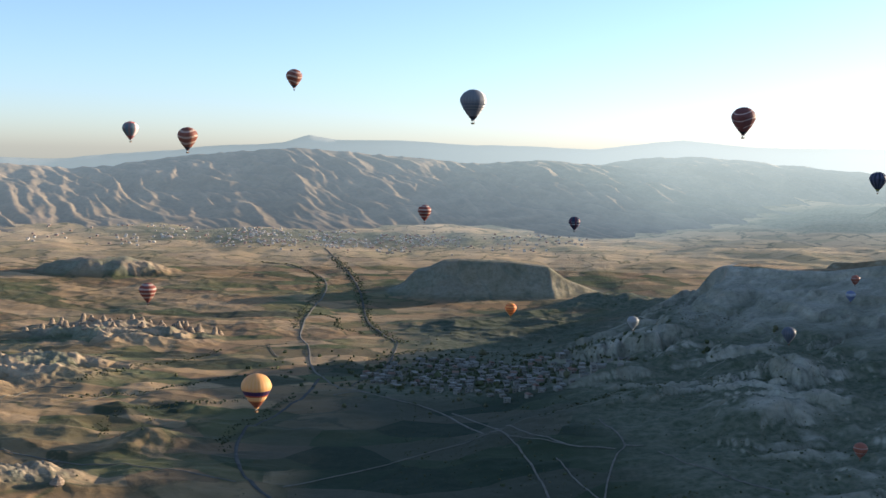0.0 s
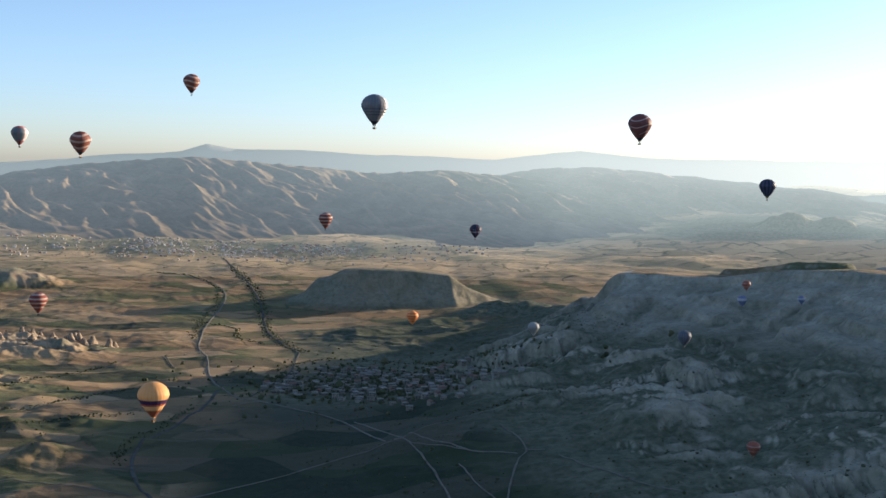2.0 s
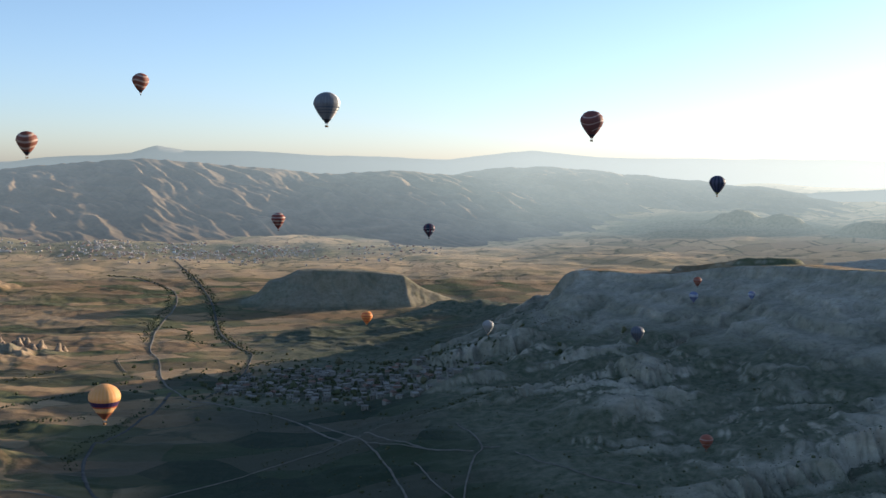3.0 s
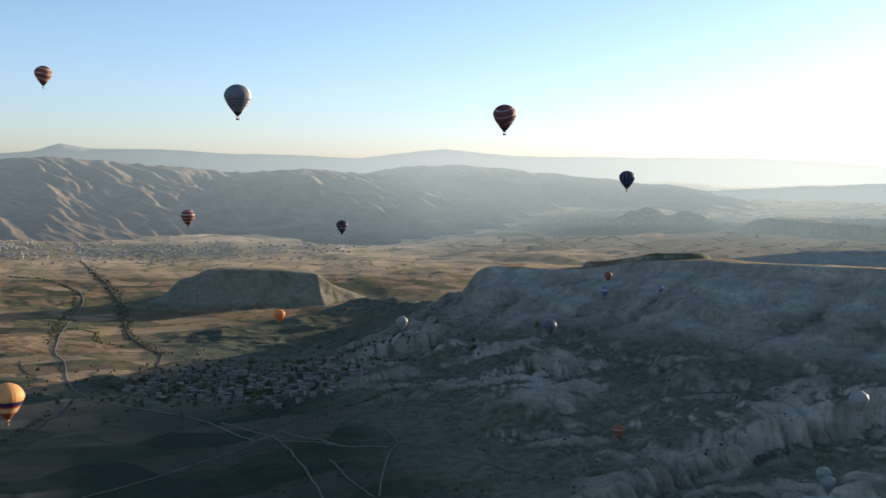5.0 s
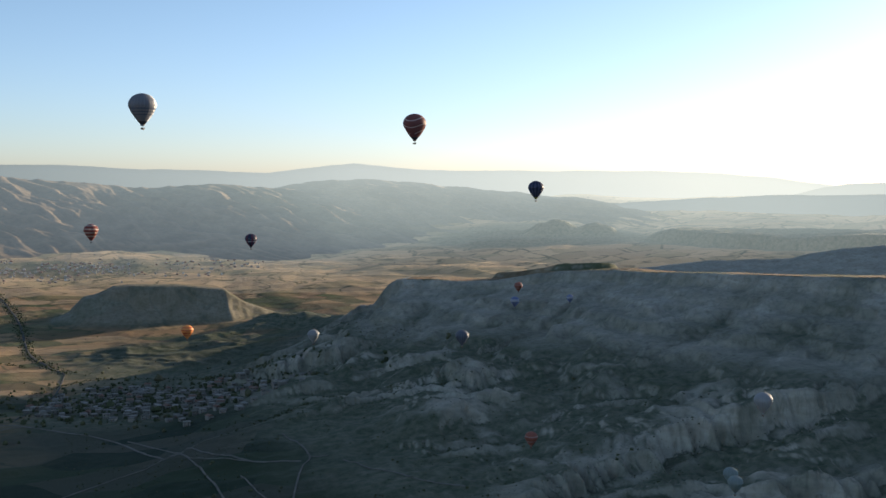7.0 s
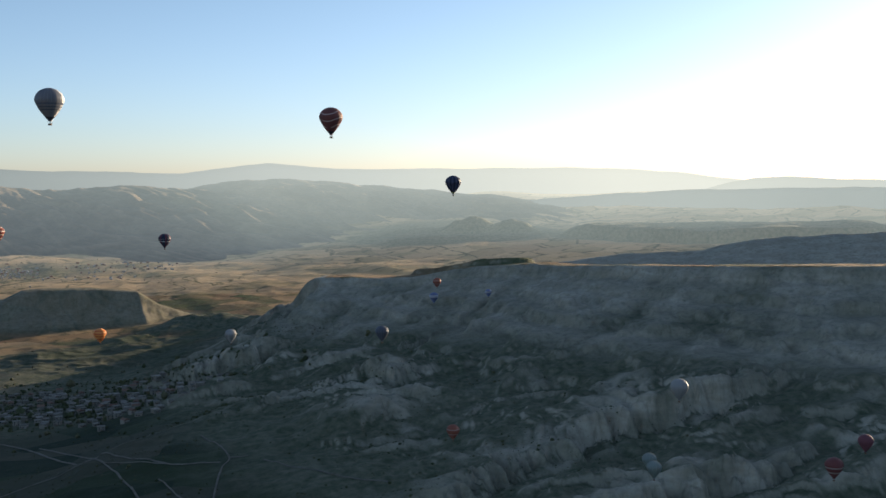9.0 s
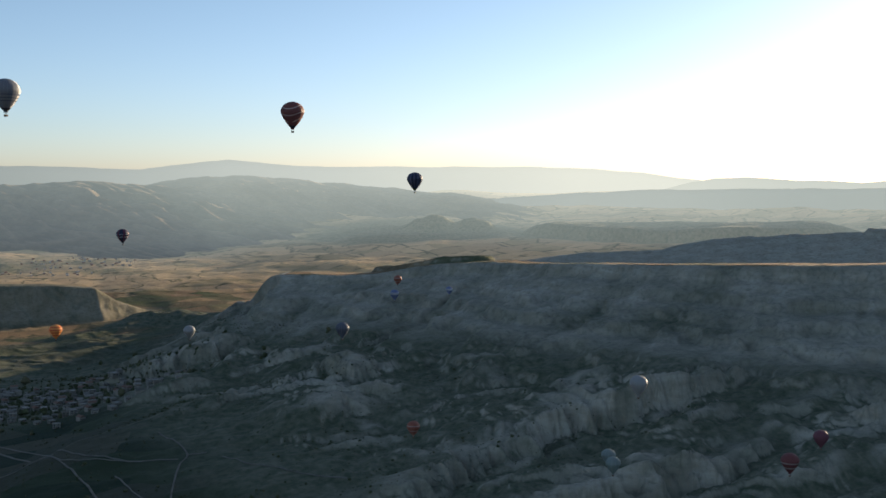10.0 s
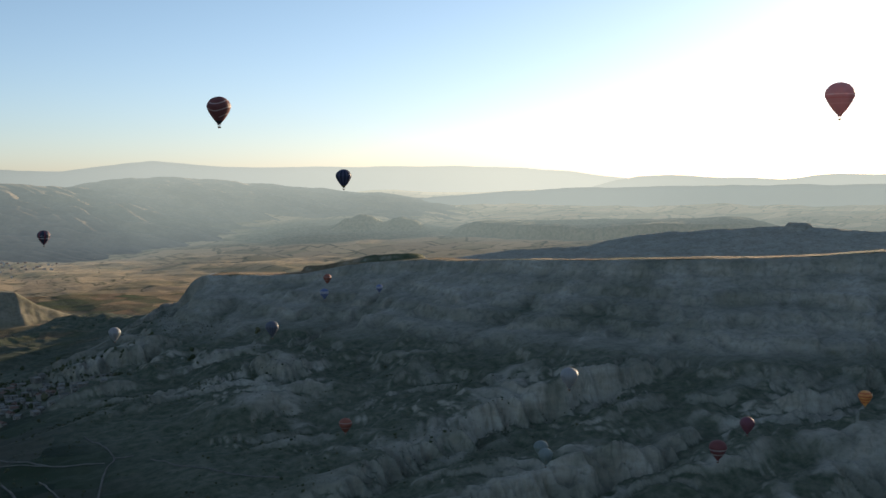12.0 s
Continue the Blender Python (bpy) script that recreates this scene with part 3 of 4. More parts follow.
# ---- balloons ----
def fabric(name, base, stripe=None, bands=(), waves=(0, 0.0), count=0, width=0.3, gores=None, low=0.0, high=1.0, thinness=0.14, side=None):
    """Balloon cloth: base colour, stripes round it (count, width, wave number and height), plain bands (from, to,
    colour) coloured gores and a side painted as if sunlit (bearing, half width, colour).
    """
    m = material(name, base, 0.55)
    n = Nodes(m)
    c = n.add("ShaderNodeSeparateXYZ", Vector=n.add("ShaderNodeTexCoord").outputs["Object"])
    turn = n.math("ARCTAN2", c.outputs[1], c.outputs[0])
    h = c.outputs[2]
    weave = n.noise(n.place((1, 1, 1)), 0.5, 4.0)
    col = n.mix(n.ramp(weave, [(0.3, 0.0), (0.7, 0.3)]), base, tuple(0.75 * q for q in base))
    if count:
        bend = n.math("MULTIPLY", n.math("SINE", n.math("MULTIPLY", turn, waves[0])), waves[1])
        f = n.math("FRACT", n.math("MULTIPLY", n.math("ADD", h, bend), count))
        on = n.math("LESS_THAN", f, width)
        on = n.math("MULTIPLY", on, n.math("MULTIPLY", n.math("GREATER_THAN", h, low), n.math("LESS_THAN", h, high)))
        col = n.mix(on, col, stripe)
    if gores:
        number, share, colour = gores
        f = n.math("FRACT", n.math("MULTIPLY", turn, number / (2 * math.pi)))
        col = n.mix(n.math("LESS_THAN", f, share), col, colour)
    # sunlit side of the envelope painted into the cloth colour
    if side:
        middle, half, colour = side
        near = n.math("COSINE", n.math("SUBTRACT", turn, radians(middle)))
        col = n.mix(n.math("GREATER_THAN", near, math.cos(radians(half))), col, colour)
    for a, b, colour in bands:
        col = n.mix(n.math("MULTIPLY", n.math("GREATER_THAN", h, a), n.math("LESS_THAN", h, b)), col, colour)
    n.put(n.b.inputs["Base Color"], col)
    thin = n.add("ShaderNodeBsdfTranslucent", Color=col)
    both = n.t.nodes.new("ShaderNodeMixShader")
    n.put(both.inputs[0], thinness)
    n.t.links.new(n.b.outputs[0], both.inputs[1]), n.t.links.new(thin.outputs[0], both.inputs[2])
    n.t.links.new(both.outputs[0], n.t.nodes["Material Output"].inputs[0])
    return m


WICKER = material("wicker", (0.16, 0.09, 0.045), 0.8)
STEEL = material("burner_steel", (0.35, 0.35, 0.36), 0.35, 0.9)
ROPE = material("rope", (0.05, 0.05, 0.05), 0.8)


def balloon(place, wide, cloth, label, turn=0.0, dark=None):
    """A balloon whose envelope is wide metres across; place is its envelope's middle. Unit: one width, cloth heights run 0 (mouth) to 1 (crown)."""
    root = new("hot_air_balloon")
    tall = 1.12
    prof = []
    for k in range(31):
        t = k / 30
        if t > 0.45:
            q = (1 - t) / 0.55 * math.pi / 2
            prof.append((max(0.5 * math.sin(q), 0.012), tall - 0.44 * (1 - math.cos(q))))
        else:
            q = t / 0.45
            prof.append((0.07 + 0.43 * (0.5 * q + 0.5 * math.sin(q * math.pi / 2)), (tall - 0.44) * q ** 1.06))
    bm = bmesh.new()
    rings = lathe(bm, [(r, z / tall) for r, z in prof], 72, 0.022, 24)
    bm.faces.new(rings[-1])
    envelope = part("envelope", bm, cloth, root)
    envelope.scale = (1, 1, tall)
    envelope.data.shade_smooth()
    bm = bmesh.new()
    lathe(bm, [(0.070, -0.045), (0.078, 0.005), (0.084, 0.035)], 24)
    part("skirt", bm, dark or cloth, root, "" if dark is None else "dark scoop cloth at the mouth")
    b0, b1, w = -0.185, -0.125, 0.052
    bm = bmesh.new()
    box(bm, -w, w, -w * 0.7, w * 0.7, b0, b1, 1.06)
    basket = part("basket", bm, WICKER, root, "brown wicker basket")
    bm = bmesh.new()
    for sx, sy in ((1, 0), (-1, 0)):
        rod(bm, (sx * w * 1.06, -w * 0.78, b1), (sx * w * 1.06, w * 0.78, b1), 0.006)
    for sy in (1, -1):
        rod(bm, (-w * 1.06, sy * w * 0.78, b1), (w * 1.06, sy * w * 0.78, b1), 0.006)
    part("basket_rim", bm, WICKER, basket)
    bm = bmesh.new()
    for sx in (-1, 1):
        for ring in lathe(bm, [(0.010, -0.093), (0.012, -0.075), (0.008, -0.060)], 8):
            for v in ring:
                v.co.x += 0.016 * sx
    box(bm, -0.03, 0.03, -0.02, 0.02, -0.100, -0.094)
    part("burner", bm, STEEL, root, "steel gas burner")
    for sx in (-1, 1):
        for sy in (-1, 1):
            bm = bmesh.new()
            rod(bm, (sx * w, sy * w * 0.7, b1), (sx * 0.052, sy * 0.052, -0.03), 0.0022, 4)
            part("cable", bm, ROPE, root)
    root.matrix_world = Matrix.Translation(Vector(place) - Vector((0, 0, wide * tall * 0.52))) @ pose(0, 0, 0, 0, 0, turn) @ Matrix.Scale(wide, 4)
    return tagged(root, label, "balloon", "balloons over the valley")


RED, CREAM, MAROON = (0.225, 0.078, 0.056), (0.46, 0.335, 0.28), (0.185, 0.07, 0.066)
NAVY, ORANGE = (0.034, 0.042, 0.072), (0.78, 0.40, 0.16)
SLATE = (0.22, 0.25, 0.30)
GREY_DARK = (0.05, 0.05, 0.06)
wave_cloth = fabric("red_wave_cloth", RED, CREAM, count=3.8, width=0.34, waves=(2, 0.06), low=0.16, high=0.97, bands=((0.0, 0.12, GREY_DARK),))
maroon_cloth = fabric("maroon_cloth", MAROON, (0.48, 0.36, 0.34), count=3.9, width=0.14, waves=(2, 0.08), low=0.22, high=0.95, bands=((0.0, 0.10, GREY_DARK),))
band_cloth = fabric("banded_cloth", (0.24, 0.065, 0.05), CREAM, count=4.6, width=0.36, low=0.2, high=0.97)
# slate base paints the cloth in shade, the pale side its sunlit part
white_cloth = fabric("white_cloth", (0.17, 0.18, 0.205), (0.06, 0.06, 0.08), gores=(24, 0.15, (0.21, 0.22, 0.245)), side=(-128, 46, (0.80, 0.77, 0.72)), bands=((0.29, 0.32, (0.10, 0.11, 0.14)), (0.38, 0.41, (0.10, 0.11, 0.14)), (0.47, 0.52, (0.12, 0.13, 0.17)), (0.0, 0.10, GREY_DARK)))
# pinkish side colour painted where the sun strikes
pale_cloth = fabric("pale_cloth", (0.13, 0.18, 0.21), gores=(8, 0.4, (0.22, 0.17, 0.18)), side=(18, 52, (0.66, 0.54, 0.54)), bands=((0.0, 0.2, (0.30, 0.10, 0.10)), (0.9, 1.1, (0.5, 0.15, 0.13))))
navy_cloth = fabric("navy_cloth", NAVY, gores=(12, 0.5, (0.085, 0.085, 0.14)), bands=((0.0, 0.08, (0.30, 0.28, 0.08)),))
check_cloth = fabric("dark_check_cloth", NAVY, (0.55, 0.55, 0.58), count=5.0, width=0.3, low=0.3, high=0.62, gores=(6, 0.3, (0.16, 0.05, 0.07)))
orange_cloth = fabric("orange_cloth", ORANGE, gores=(24, 0.12, (0.72, 0.33, 0.08)), bands=((0.40, 0.53, (0.055, 0.03, 0.09)), (0.35, 0.40, (0.48, 0.10, 0.05)), (0.24, 0.35, (0.80, 0.50, 0.24)), (0.0, 0.20, (0.30, 0.09, 0.05))))
amber_cloth = fabric("amber_cloth", (0.80, 0.33, 0.10), (0.62, 0.15, 0.06), count=5.0, width=0.35, low=0.1, high=0.9)
plain_white = fabric("plain_white_cloth", (0.32, 0.32, 0.315), gores=(12, 0.1, (0.28, 0.28, 0.28)))
moss_cloth = fabric("grey_green_cloth", (0.22, 0.26, 0.24), gores=(12, 0.1, (0.26, 0.30, 0.28)))
slate_cloth = fabric("slate_cloth", (0.13, 0.14, 0.17), gores=(16, 0.5, (0.10, 0.11, 0.14)))
blue_cloth = fabric("blue_white_cloth", (0.17, 0.20, 0.34), (0.40, 0.41, 0.46), count=2.0, width=0.5, low=0.4, high=1.1)
rust_cloth = fabric("rust_cloth", (0.32, 0.11, 0.075), (0.38, 0.24, 0.20), count=3.0, width=0.2)
crimson_cloth = fabric("crimson_cloth", (0.62, 0.34, 0.33), (0.75, 0.55, 0.50), thinness=0.4, bands=((0.60, 0.64, (0.72, 0.52, 0.50)), (0.33, 0.36, (0.66, 0.40, 0.38)), (0.50, 0.53, (0.60, 0.25, 0.25))))
rose_cloth = fabric("rose_cloth", (0.20, 0.075, 0.09))
stripe_cloth = fabric("red_white_cloth", (0.21, 0.07, 0.065), (0.38, 0.30, 0.28), count=4.0, width=0.3, low=0.1, high=0.6)

# middle of the envelope, width, cloth, label
BALLOONS = [
    ((-383, 1305, 372), 19.5, pale_cloth, "pale blue and dusty pink hot-air balloon in flight"),
    ((-255, 1062, 361), 19.8, wave_cloth, "red hot-air balloon with cream wavy stripes above the mountain"),
    ((-186, 1321, 439), 20, wave_cloth, "red hot-air balloon with cream wavy stripes high in the sky"),
    ((23, 888, 391), 22, white_cloth, "grey-white hot-air balloon with dark bars and pale gores"),
    ((238, 856, 380), 19.3, maroon_cloth, "maroon hot-air balloon with thin pale wavy lines"),
    ((483, 1189, 327), 18.9, navy_cloth, "navy blue hot-air balloon above the hazy plain"),
    ((-28, 1568, 263), 20.1, band_cloth, "red and cream striped hot-air balloon before the far town"),
    ((208, 1689, 243), 18.8, check_cloth, "dark navy hot-air balloon with white patches"),
    ((-338, 1213, 186), 19.6, band_cloth, "red and cream banded hot-air balloon low over the fields"),
    ((-129, 734, 183), 21.3, orange_cloth, "yellow-orange hot-air balloon with navy and red bands"),
    ((118, 1814, 85), 20.1, amber_cloth, "small orange hot-air balloon low over the valley"),
    ((253, 1397, 131), 15.5, plain_white, "white hot-air balloon before the shaded slope"),
    ((385, 1169, 156), 15.7, slate_cloth, "dark slate hot-air balloon before the shaded slope"),
    ((635, 1630, 166), 13.5, rust_cloth, "rust-red hot-air balloon below the plateau rim"),
    ((615, 1593, 146), 14.5, blue_cloth, "blue and white hot-air balloon below the plateau rim"),
    ((663, 1487, 161), 10.5, blue_cloth, "small blue hot-air balloon below the plateau rim"),
    ((361, 896, 102), 12, rust_cloth, "rust-red hot-air balloon low over the badlands"),
    ((524, 778, 150), 15.8, plain_white, "white hot-air balloon low over the badlands"),
    ((563, 633, 113), 13.9, stripe_cloth, "red and white striped hot-air balloon in the shade"),
    ((596, 636, 128), 11.8, rose_cloth, "rose-red hot-air balloon in the shade"),
    ((590, 544, 378), 20.4, crimson_cloth, "crimson hot-air balloon with pale lines against bright sky"),
    ((454, 716, 109), 11.6, moss_cloth, "pale grey-green hot-air balloon low in a gully"),
    ((448, 700, 107), 11.8, moss_cloth, "pale grey-green hot-air balloon just off the ground"),
    ((743, 648, 133), 11.8, amber_cloth, "orange hot-air balloon low over the shaded badlands"),
]
for i, (middle, wide, cloth, label) in enumerate(BALLOONS):
    balloon(middle, wide, cloth, label, turn=i * 47.0)


# ---- roads and tracks ----
def smooth_line(pts, gap):
    """Points along a curve through pts, about gap apart."""
    p = [Vector(q) for q in pts]
    p = [2 * p[0] - p[1]] + p + [2 * p[-1] - p[-2]]
    out = []
    for i in range(1, len(p) - 2):
        n = max(2, int((p[i + 1] - p[i]).length / gap))
        for k in range(n):
            t = k / n
            out.append(0.5 * (2 * p[i] + (p[i + 1] - p[i - 1]) * t + (2 * p[i - 1] - 5 * p[i] + 4 * p[i + 1] - p[i + 2]) * t * t + (3 * p[i] - p[i - 1] - 3 * p[i + 1] + p[i + 2]) * t ** 3))
    return out + [p[-2]]


def dirt(name, a, b):
    m = material(name, a, 0.95)
    n = Nodes(m)
    w = n.place()
    n.put(n.b.inputs["Base Color"], n.mix(n.ramp(n.noise(w, 0.12, 6.0, 0.65), [(0.35, 0.0), (0.65, 1.0)]), a, b))
    n.bump(n.noise(w, 1.0, 4.0), 0.4, 0.2)
    return m


DUST = dirt("pale_dust", (0.125, 0.116, 0.095), (0.19, 0.176, 0.146))
TAR = dirt("worn_asphalt", (0.06, 0.06, 0.056), (0.10, 0.096, 0.086))


def road(name, pts, width, mat, label):
    line = smooth_line([(x, y, 0) for x, y in pts], 5.0)
    xs, ys = np.array([q.x for q in line]), np.array([q.y for q in line])
    tx, ty = np.gradient(xs), np.gradient(ys)
    tl = np.hypot(tx, ty)
    wob = width * (1 + 0.35 * wave(np.arange(len(xs)) / 7.0, xs * 0 + width))
    off = np.array([-0.5, -0.2, 0.2, 0.5])[:, None] * wob[None, :]
    px, py = xs[None] + off * (ty / tl)[None], ys[None] - off * (tx / tl)[None]
    pz = land(px, py)[0] + np.array([0.5, 1.1, 1.1, 0.5])[:, None]
    return tagged(sheet(name, px, py, pz, mat), label, "road", kind="structure")


ROADS = [
    ([(-157, 1030), (-193, 1083), (-217, 1134), (-237, 1214), (-244, 1276), (-237, 1330), (-217, 1392), (-192, 1486), (-186, 1600)], 7, TAR, "dark tarred road curving through the fields"),
    ([(-79, 1923), (-97, 1976), (-146, 2145), (-170, 2320), (-195, 2518), (-215, 2630), (-256, 2802), (-303, 2966), (-350, 3142)], 8, TAR, "dark tarred road running out to the far town"),
    ([(-481, 2880), (-396, 2818), (-326, 2733), (-288, 2620), (-278, 2492), (-282, 2347), (-285, 2244), (-276, 2087), (-266, 1986), (-236, 1869), (-217, 1740), (-194, 1650), (-150, 1543), (-114, 1513), (-63, 1471), (-7, 1425), (43, 1296), (78, 1215)], 6, DUST, "pale dirt road crossing the plain"),
    ([(78, 1215), (89, 1158), (99, 1087), (107, 1009), (110, 960)], 4, DUST, "pale dirt track through dark fields"),
    ([(78, 1215), (116, 1178), (145, 1156)], 2.5, DUST, "pale dirt track joining two roads"),
    ([(16, 1405), (58, 1320), (100, 1220), (145, 1156), (192, 1138)], 5, DUST, "pale dirt road beside the village"),
    ([(-134, 1550), (-104, 1675), (-86, 1768), (-79, 1923)], 5, TAR, "dark road along the village edge"),
    ([(-163, 1082), (-120, 1120), (-50, 1177), (14, 1217), (74, 1240)], 3, DUST, "thin pale track between dark fields"),
    ([(158, 992), (171, 1050), (190, 1118), (203, 1147), (199, 1197), (190, 1251)], 3.5, DUST, "pale dirt track forking at a hollow"),
    ([(203, 1147), (211, 1142), (222, 1139)], 3, DUST, "short pale spur of a dirt track"),
    ([(233, 1111), (279, 1003), (318, 955)], 3, DUST, "pale dirt track along the foot of the badlands"),
    ([(126, 1125), (138, 1050), (154, 992)], 3, DUST, "faint pale track beside the dark fields"),
    ([(-597, 1419), (-581, 1496), (-528, 1506)], 2.5, DUST, "pale farm track across dry fields"),
    ([(-485, 1406), (-474, 1450), (-463, 1481)], 2.5, DUST, "short winding pale farm track"),
    ([(-314, 1909), (-295, 1840), (-275, 1772)], 3, DUST, "pale farm track beside stubble"),
    ([(-152, 1481), (-130, 1500), (-114, 1513)], 3, DUST, "pale track meeting the dirt road"),
    ([(-560, 1240), (-512, 1206), (-448, 1175), (-359, 1136), (-269, 1100), (-213, 1090)], 3, DUST, "pale farm lane across dry fields"),
    ([(-130, 1640), (-90, 1600), (-40, 1590), (40, 1585), (120, 1600), (190, 1640)], 3, DUST, "pale village street between stone houses"),
    ([(-60, 1720), (0, 1690), (70, 1700), (150, 1740)], 2.5, DUST, "pale village lane between stone houses"),
]
for pts, width, mat, label in ROADS:
    road("road", pts, 0.65 * width, mat, label)

# ---- village ----
def plaster(name, a, b):
    m = material(name, a, 0.9)
    n = Nodes(m)
    info = n.add("ShaderNodeObjectInfo")
    grime = n.noise(n.place(), 0.6, 5.0, 0.6)
    c = n.mix(info.outputs["Random"], a, b)
    n.put(n.b.inputs["Base Color"], n.mix(n.ramp(grime, [(0.35, 0.0), (0.7, 0.5)]), c, tuple(0.55 * q for q in a)))
    n.bump(grime, 0.3, 0.1)
    return m


STONE_WALL = plaster("tuff_block_wall", (0.19, 0.17, 0.14), (0.32, 0.29, 0.245))
ROOF_SLAB = plaster("pale_roof_screed", (0.13, 0.125, 0.11), (0.36, 0.34, 0.305))
ROOF_TILE = plaster("clay_roof_tile", (0.17, 0.095, 0.07), (0.25, 0.16, 0.12))
WINDOW_DARK = material("dark_window_glass", (0.02, 0.025, 0.03), 0.15)
DOOR_WOOD = material("weathered_door_wood", (0.12, 0.07, 0.04), 0.7)


def house(w, l, h, gable, label):
    root = new("house")
    bm = bmesh.new()
    box(bm, -w / 2, w / 2, -l / 2, l / 2, -4, h)
    part("wall", bm, STONE_WALL, root)
    bm = bmesh.new()
    if gable:
        e = 0.5
        v = [bm.verts.new(p) for p in ((-w / 2 - e, -l / 2 - e, h), (w / 2 + e, -l / 2 - e, h), (w / 2 + e, l / 2 + e, h), (-w / 2 - e, l / 2 + e, h), (0, -l / 2 - e, h + w * 0.28), (0, l / 2 + e, h + w * 0.28))]
        for f in ((0, 1, 4), (2, 3, 5), (1, 2, 5, 4), (3, 0, 4, 5), (3, 2, 1, 0)):
            bm.faces.new([v[k] for k in f])
        part("roof", bm, ROOF_TILE, root, "low pitched clay tile roof")
    else:
        box(bm, -w / 2 - 0.25, w / 2 + 0.25, -l / 2 - 0.25, l / 2 + 0.25, h, h + 0.35)
        part("roof", bm, ROOF_SLAB, root, "flat pale roof slab")
        bm = bmesh.new()
        for x0, x1, y0, y1 in ((-w / 2 - 0.25, w / 2 + 0.25, -l / 2 - 0.25, -l / 2 + 0.1), (-w / 2 - 0.25, w / 2 + 0.25, l / 2 - 0.1, l / 2 + 0.25), (-w / 2 - 0.25, -w / 2 + 0.1, -l / 2 + 0.1, l / 2 - 0.1), (w / 2 - 0.1, w / 2 + 0.25, -l / 2 + 0.1, l / 2 - 0.1)):
            box(bm, x0, x1, y0, y1, h + 0.35, h + 0.85)
        part("parapet", bm, STONE_WALL, root)
    floors = 2 if h > 4.5 else 1
    for f in range(floors):
        for k in (-1, 1):
            bm = bmesh.new()
            box(bm, k * w * 0.25 - 0.6, k * w * 0.25 + 0.6, -l / 2 - 0.06, -l / 2 + 0.1, 1.1 + 2.9 * f, 2.5 + 2.9 * f)
            part("window", bm, WINDOW_DARK, root)
    bm = bmesh.new()
    box(bm, -0.55, 0.55, -l / 2 - 0.07, -l / 2 + 0.1, 0.0, 2.1)
    part("door", bm, DOOR_WOOD, root)
    return tagged(root, label, "house", "houses of the village")


HOUSES = [house(10, 8, 5.8, False, "two-storey tuff stone house with flat pale roof"), house(8, 7, 3.4, False, "low tuff stone house with flat pale roof"),
          house(9, 12, 4.0, False, "long low stone house with flat roof"), house(8, 10, 4.6, True, "stone house with low clay tile roof")]
dice = random.Random(11)


spots = []
tries = 0
while len(spots) < 225 and tries < 9000:
    tries += 1
    x, y = dice.uniform(-125, 330), dice.uniform(1410, 1880)
    core = math.hypot((x - 40) / 155, (y - 1660) / 125)
    east = math.hypot((x - 160) / 150, (y - 1520) / 110)
    if dice.random() > max(1.15 - core, 0.85 - east) * (0.25 + wave(np.array([x / 34.0]), np.array([y / 34.0]))[0] * 1.1 + 0.5):
        continue
    if all(abs(x - a) + abs(y - b) > 13.5 for a, b in spots):
        spots.append((x, y))
heights = land(np.array([p[0] for p in spots]), np.array([p[1] for p in spots]))[0]
for i, ((x, y), z) in enumerate(zip(spots, heights)):
    m = pose(x, y, float(z) - 0.1, 0, 0, dice.choice((0, 8, -12, 20, 90, 75, 100)) + dice.uniform(-9, 9))
    if i < 4:
        HOUSES[i].matrix_basis = m
    else:
        copy_thing(HOUSES[dice.choice((0, 0, 1, 1, 1, 2, 2, 3))], m)


# ---- far town, trees and scrub, too many to count ----
def many(name, verts, faces, mat, label, category):
    me = bpy.data.meshes.new(name)
    me.from_pydata(verts.tolist() if hasattr(verts, "tolist") else verts, [], faces.tolist() if hasattr(faces, "tolist") else faces)
    me.materials.append(mat)
    return tagged(new(name, me), label, category, kind="stuff")


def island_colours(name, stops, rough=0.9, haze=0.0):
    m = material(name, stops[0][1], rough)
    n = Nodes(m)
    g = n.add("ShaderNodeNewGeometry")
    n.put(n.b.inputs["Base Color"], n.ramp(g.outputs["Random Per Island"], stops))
    # even glow that paints haze over far things
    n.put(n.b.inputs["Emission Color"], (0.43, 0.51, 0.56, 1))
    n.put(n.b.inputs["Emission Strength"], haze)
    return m


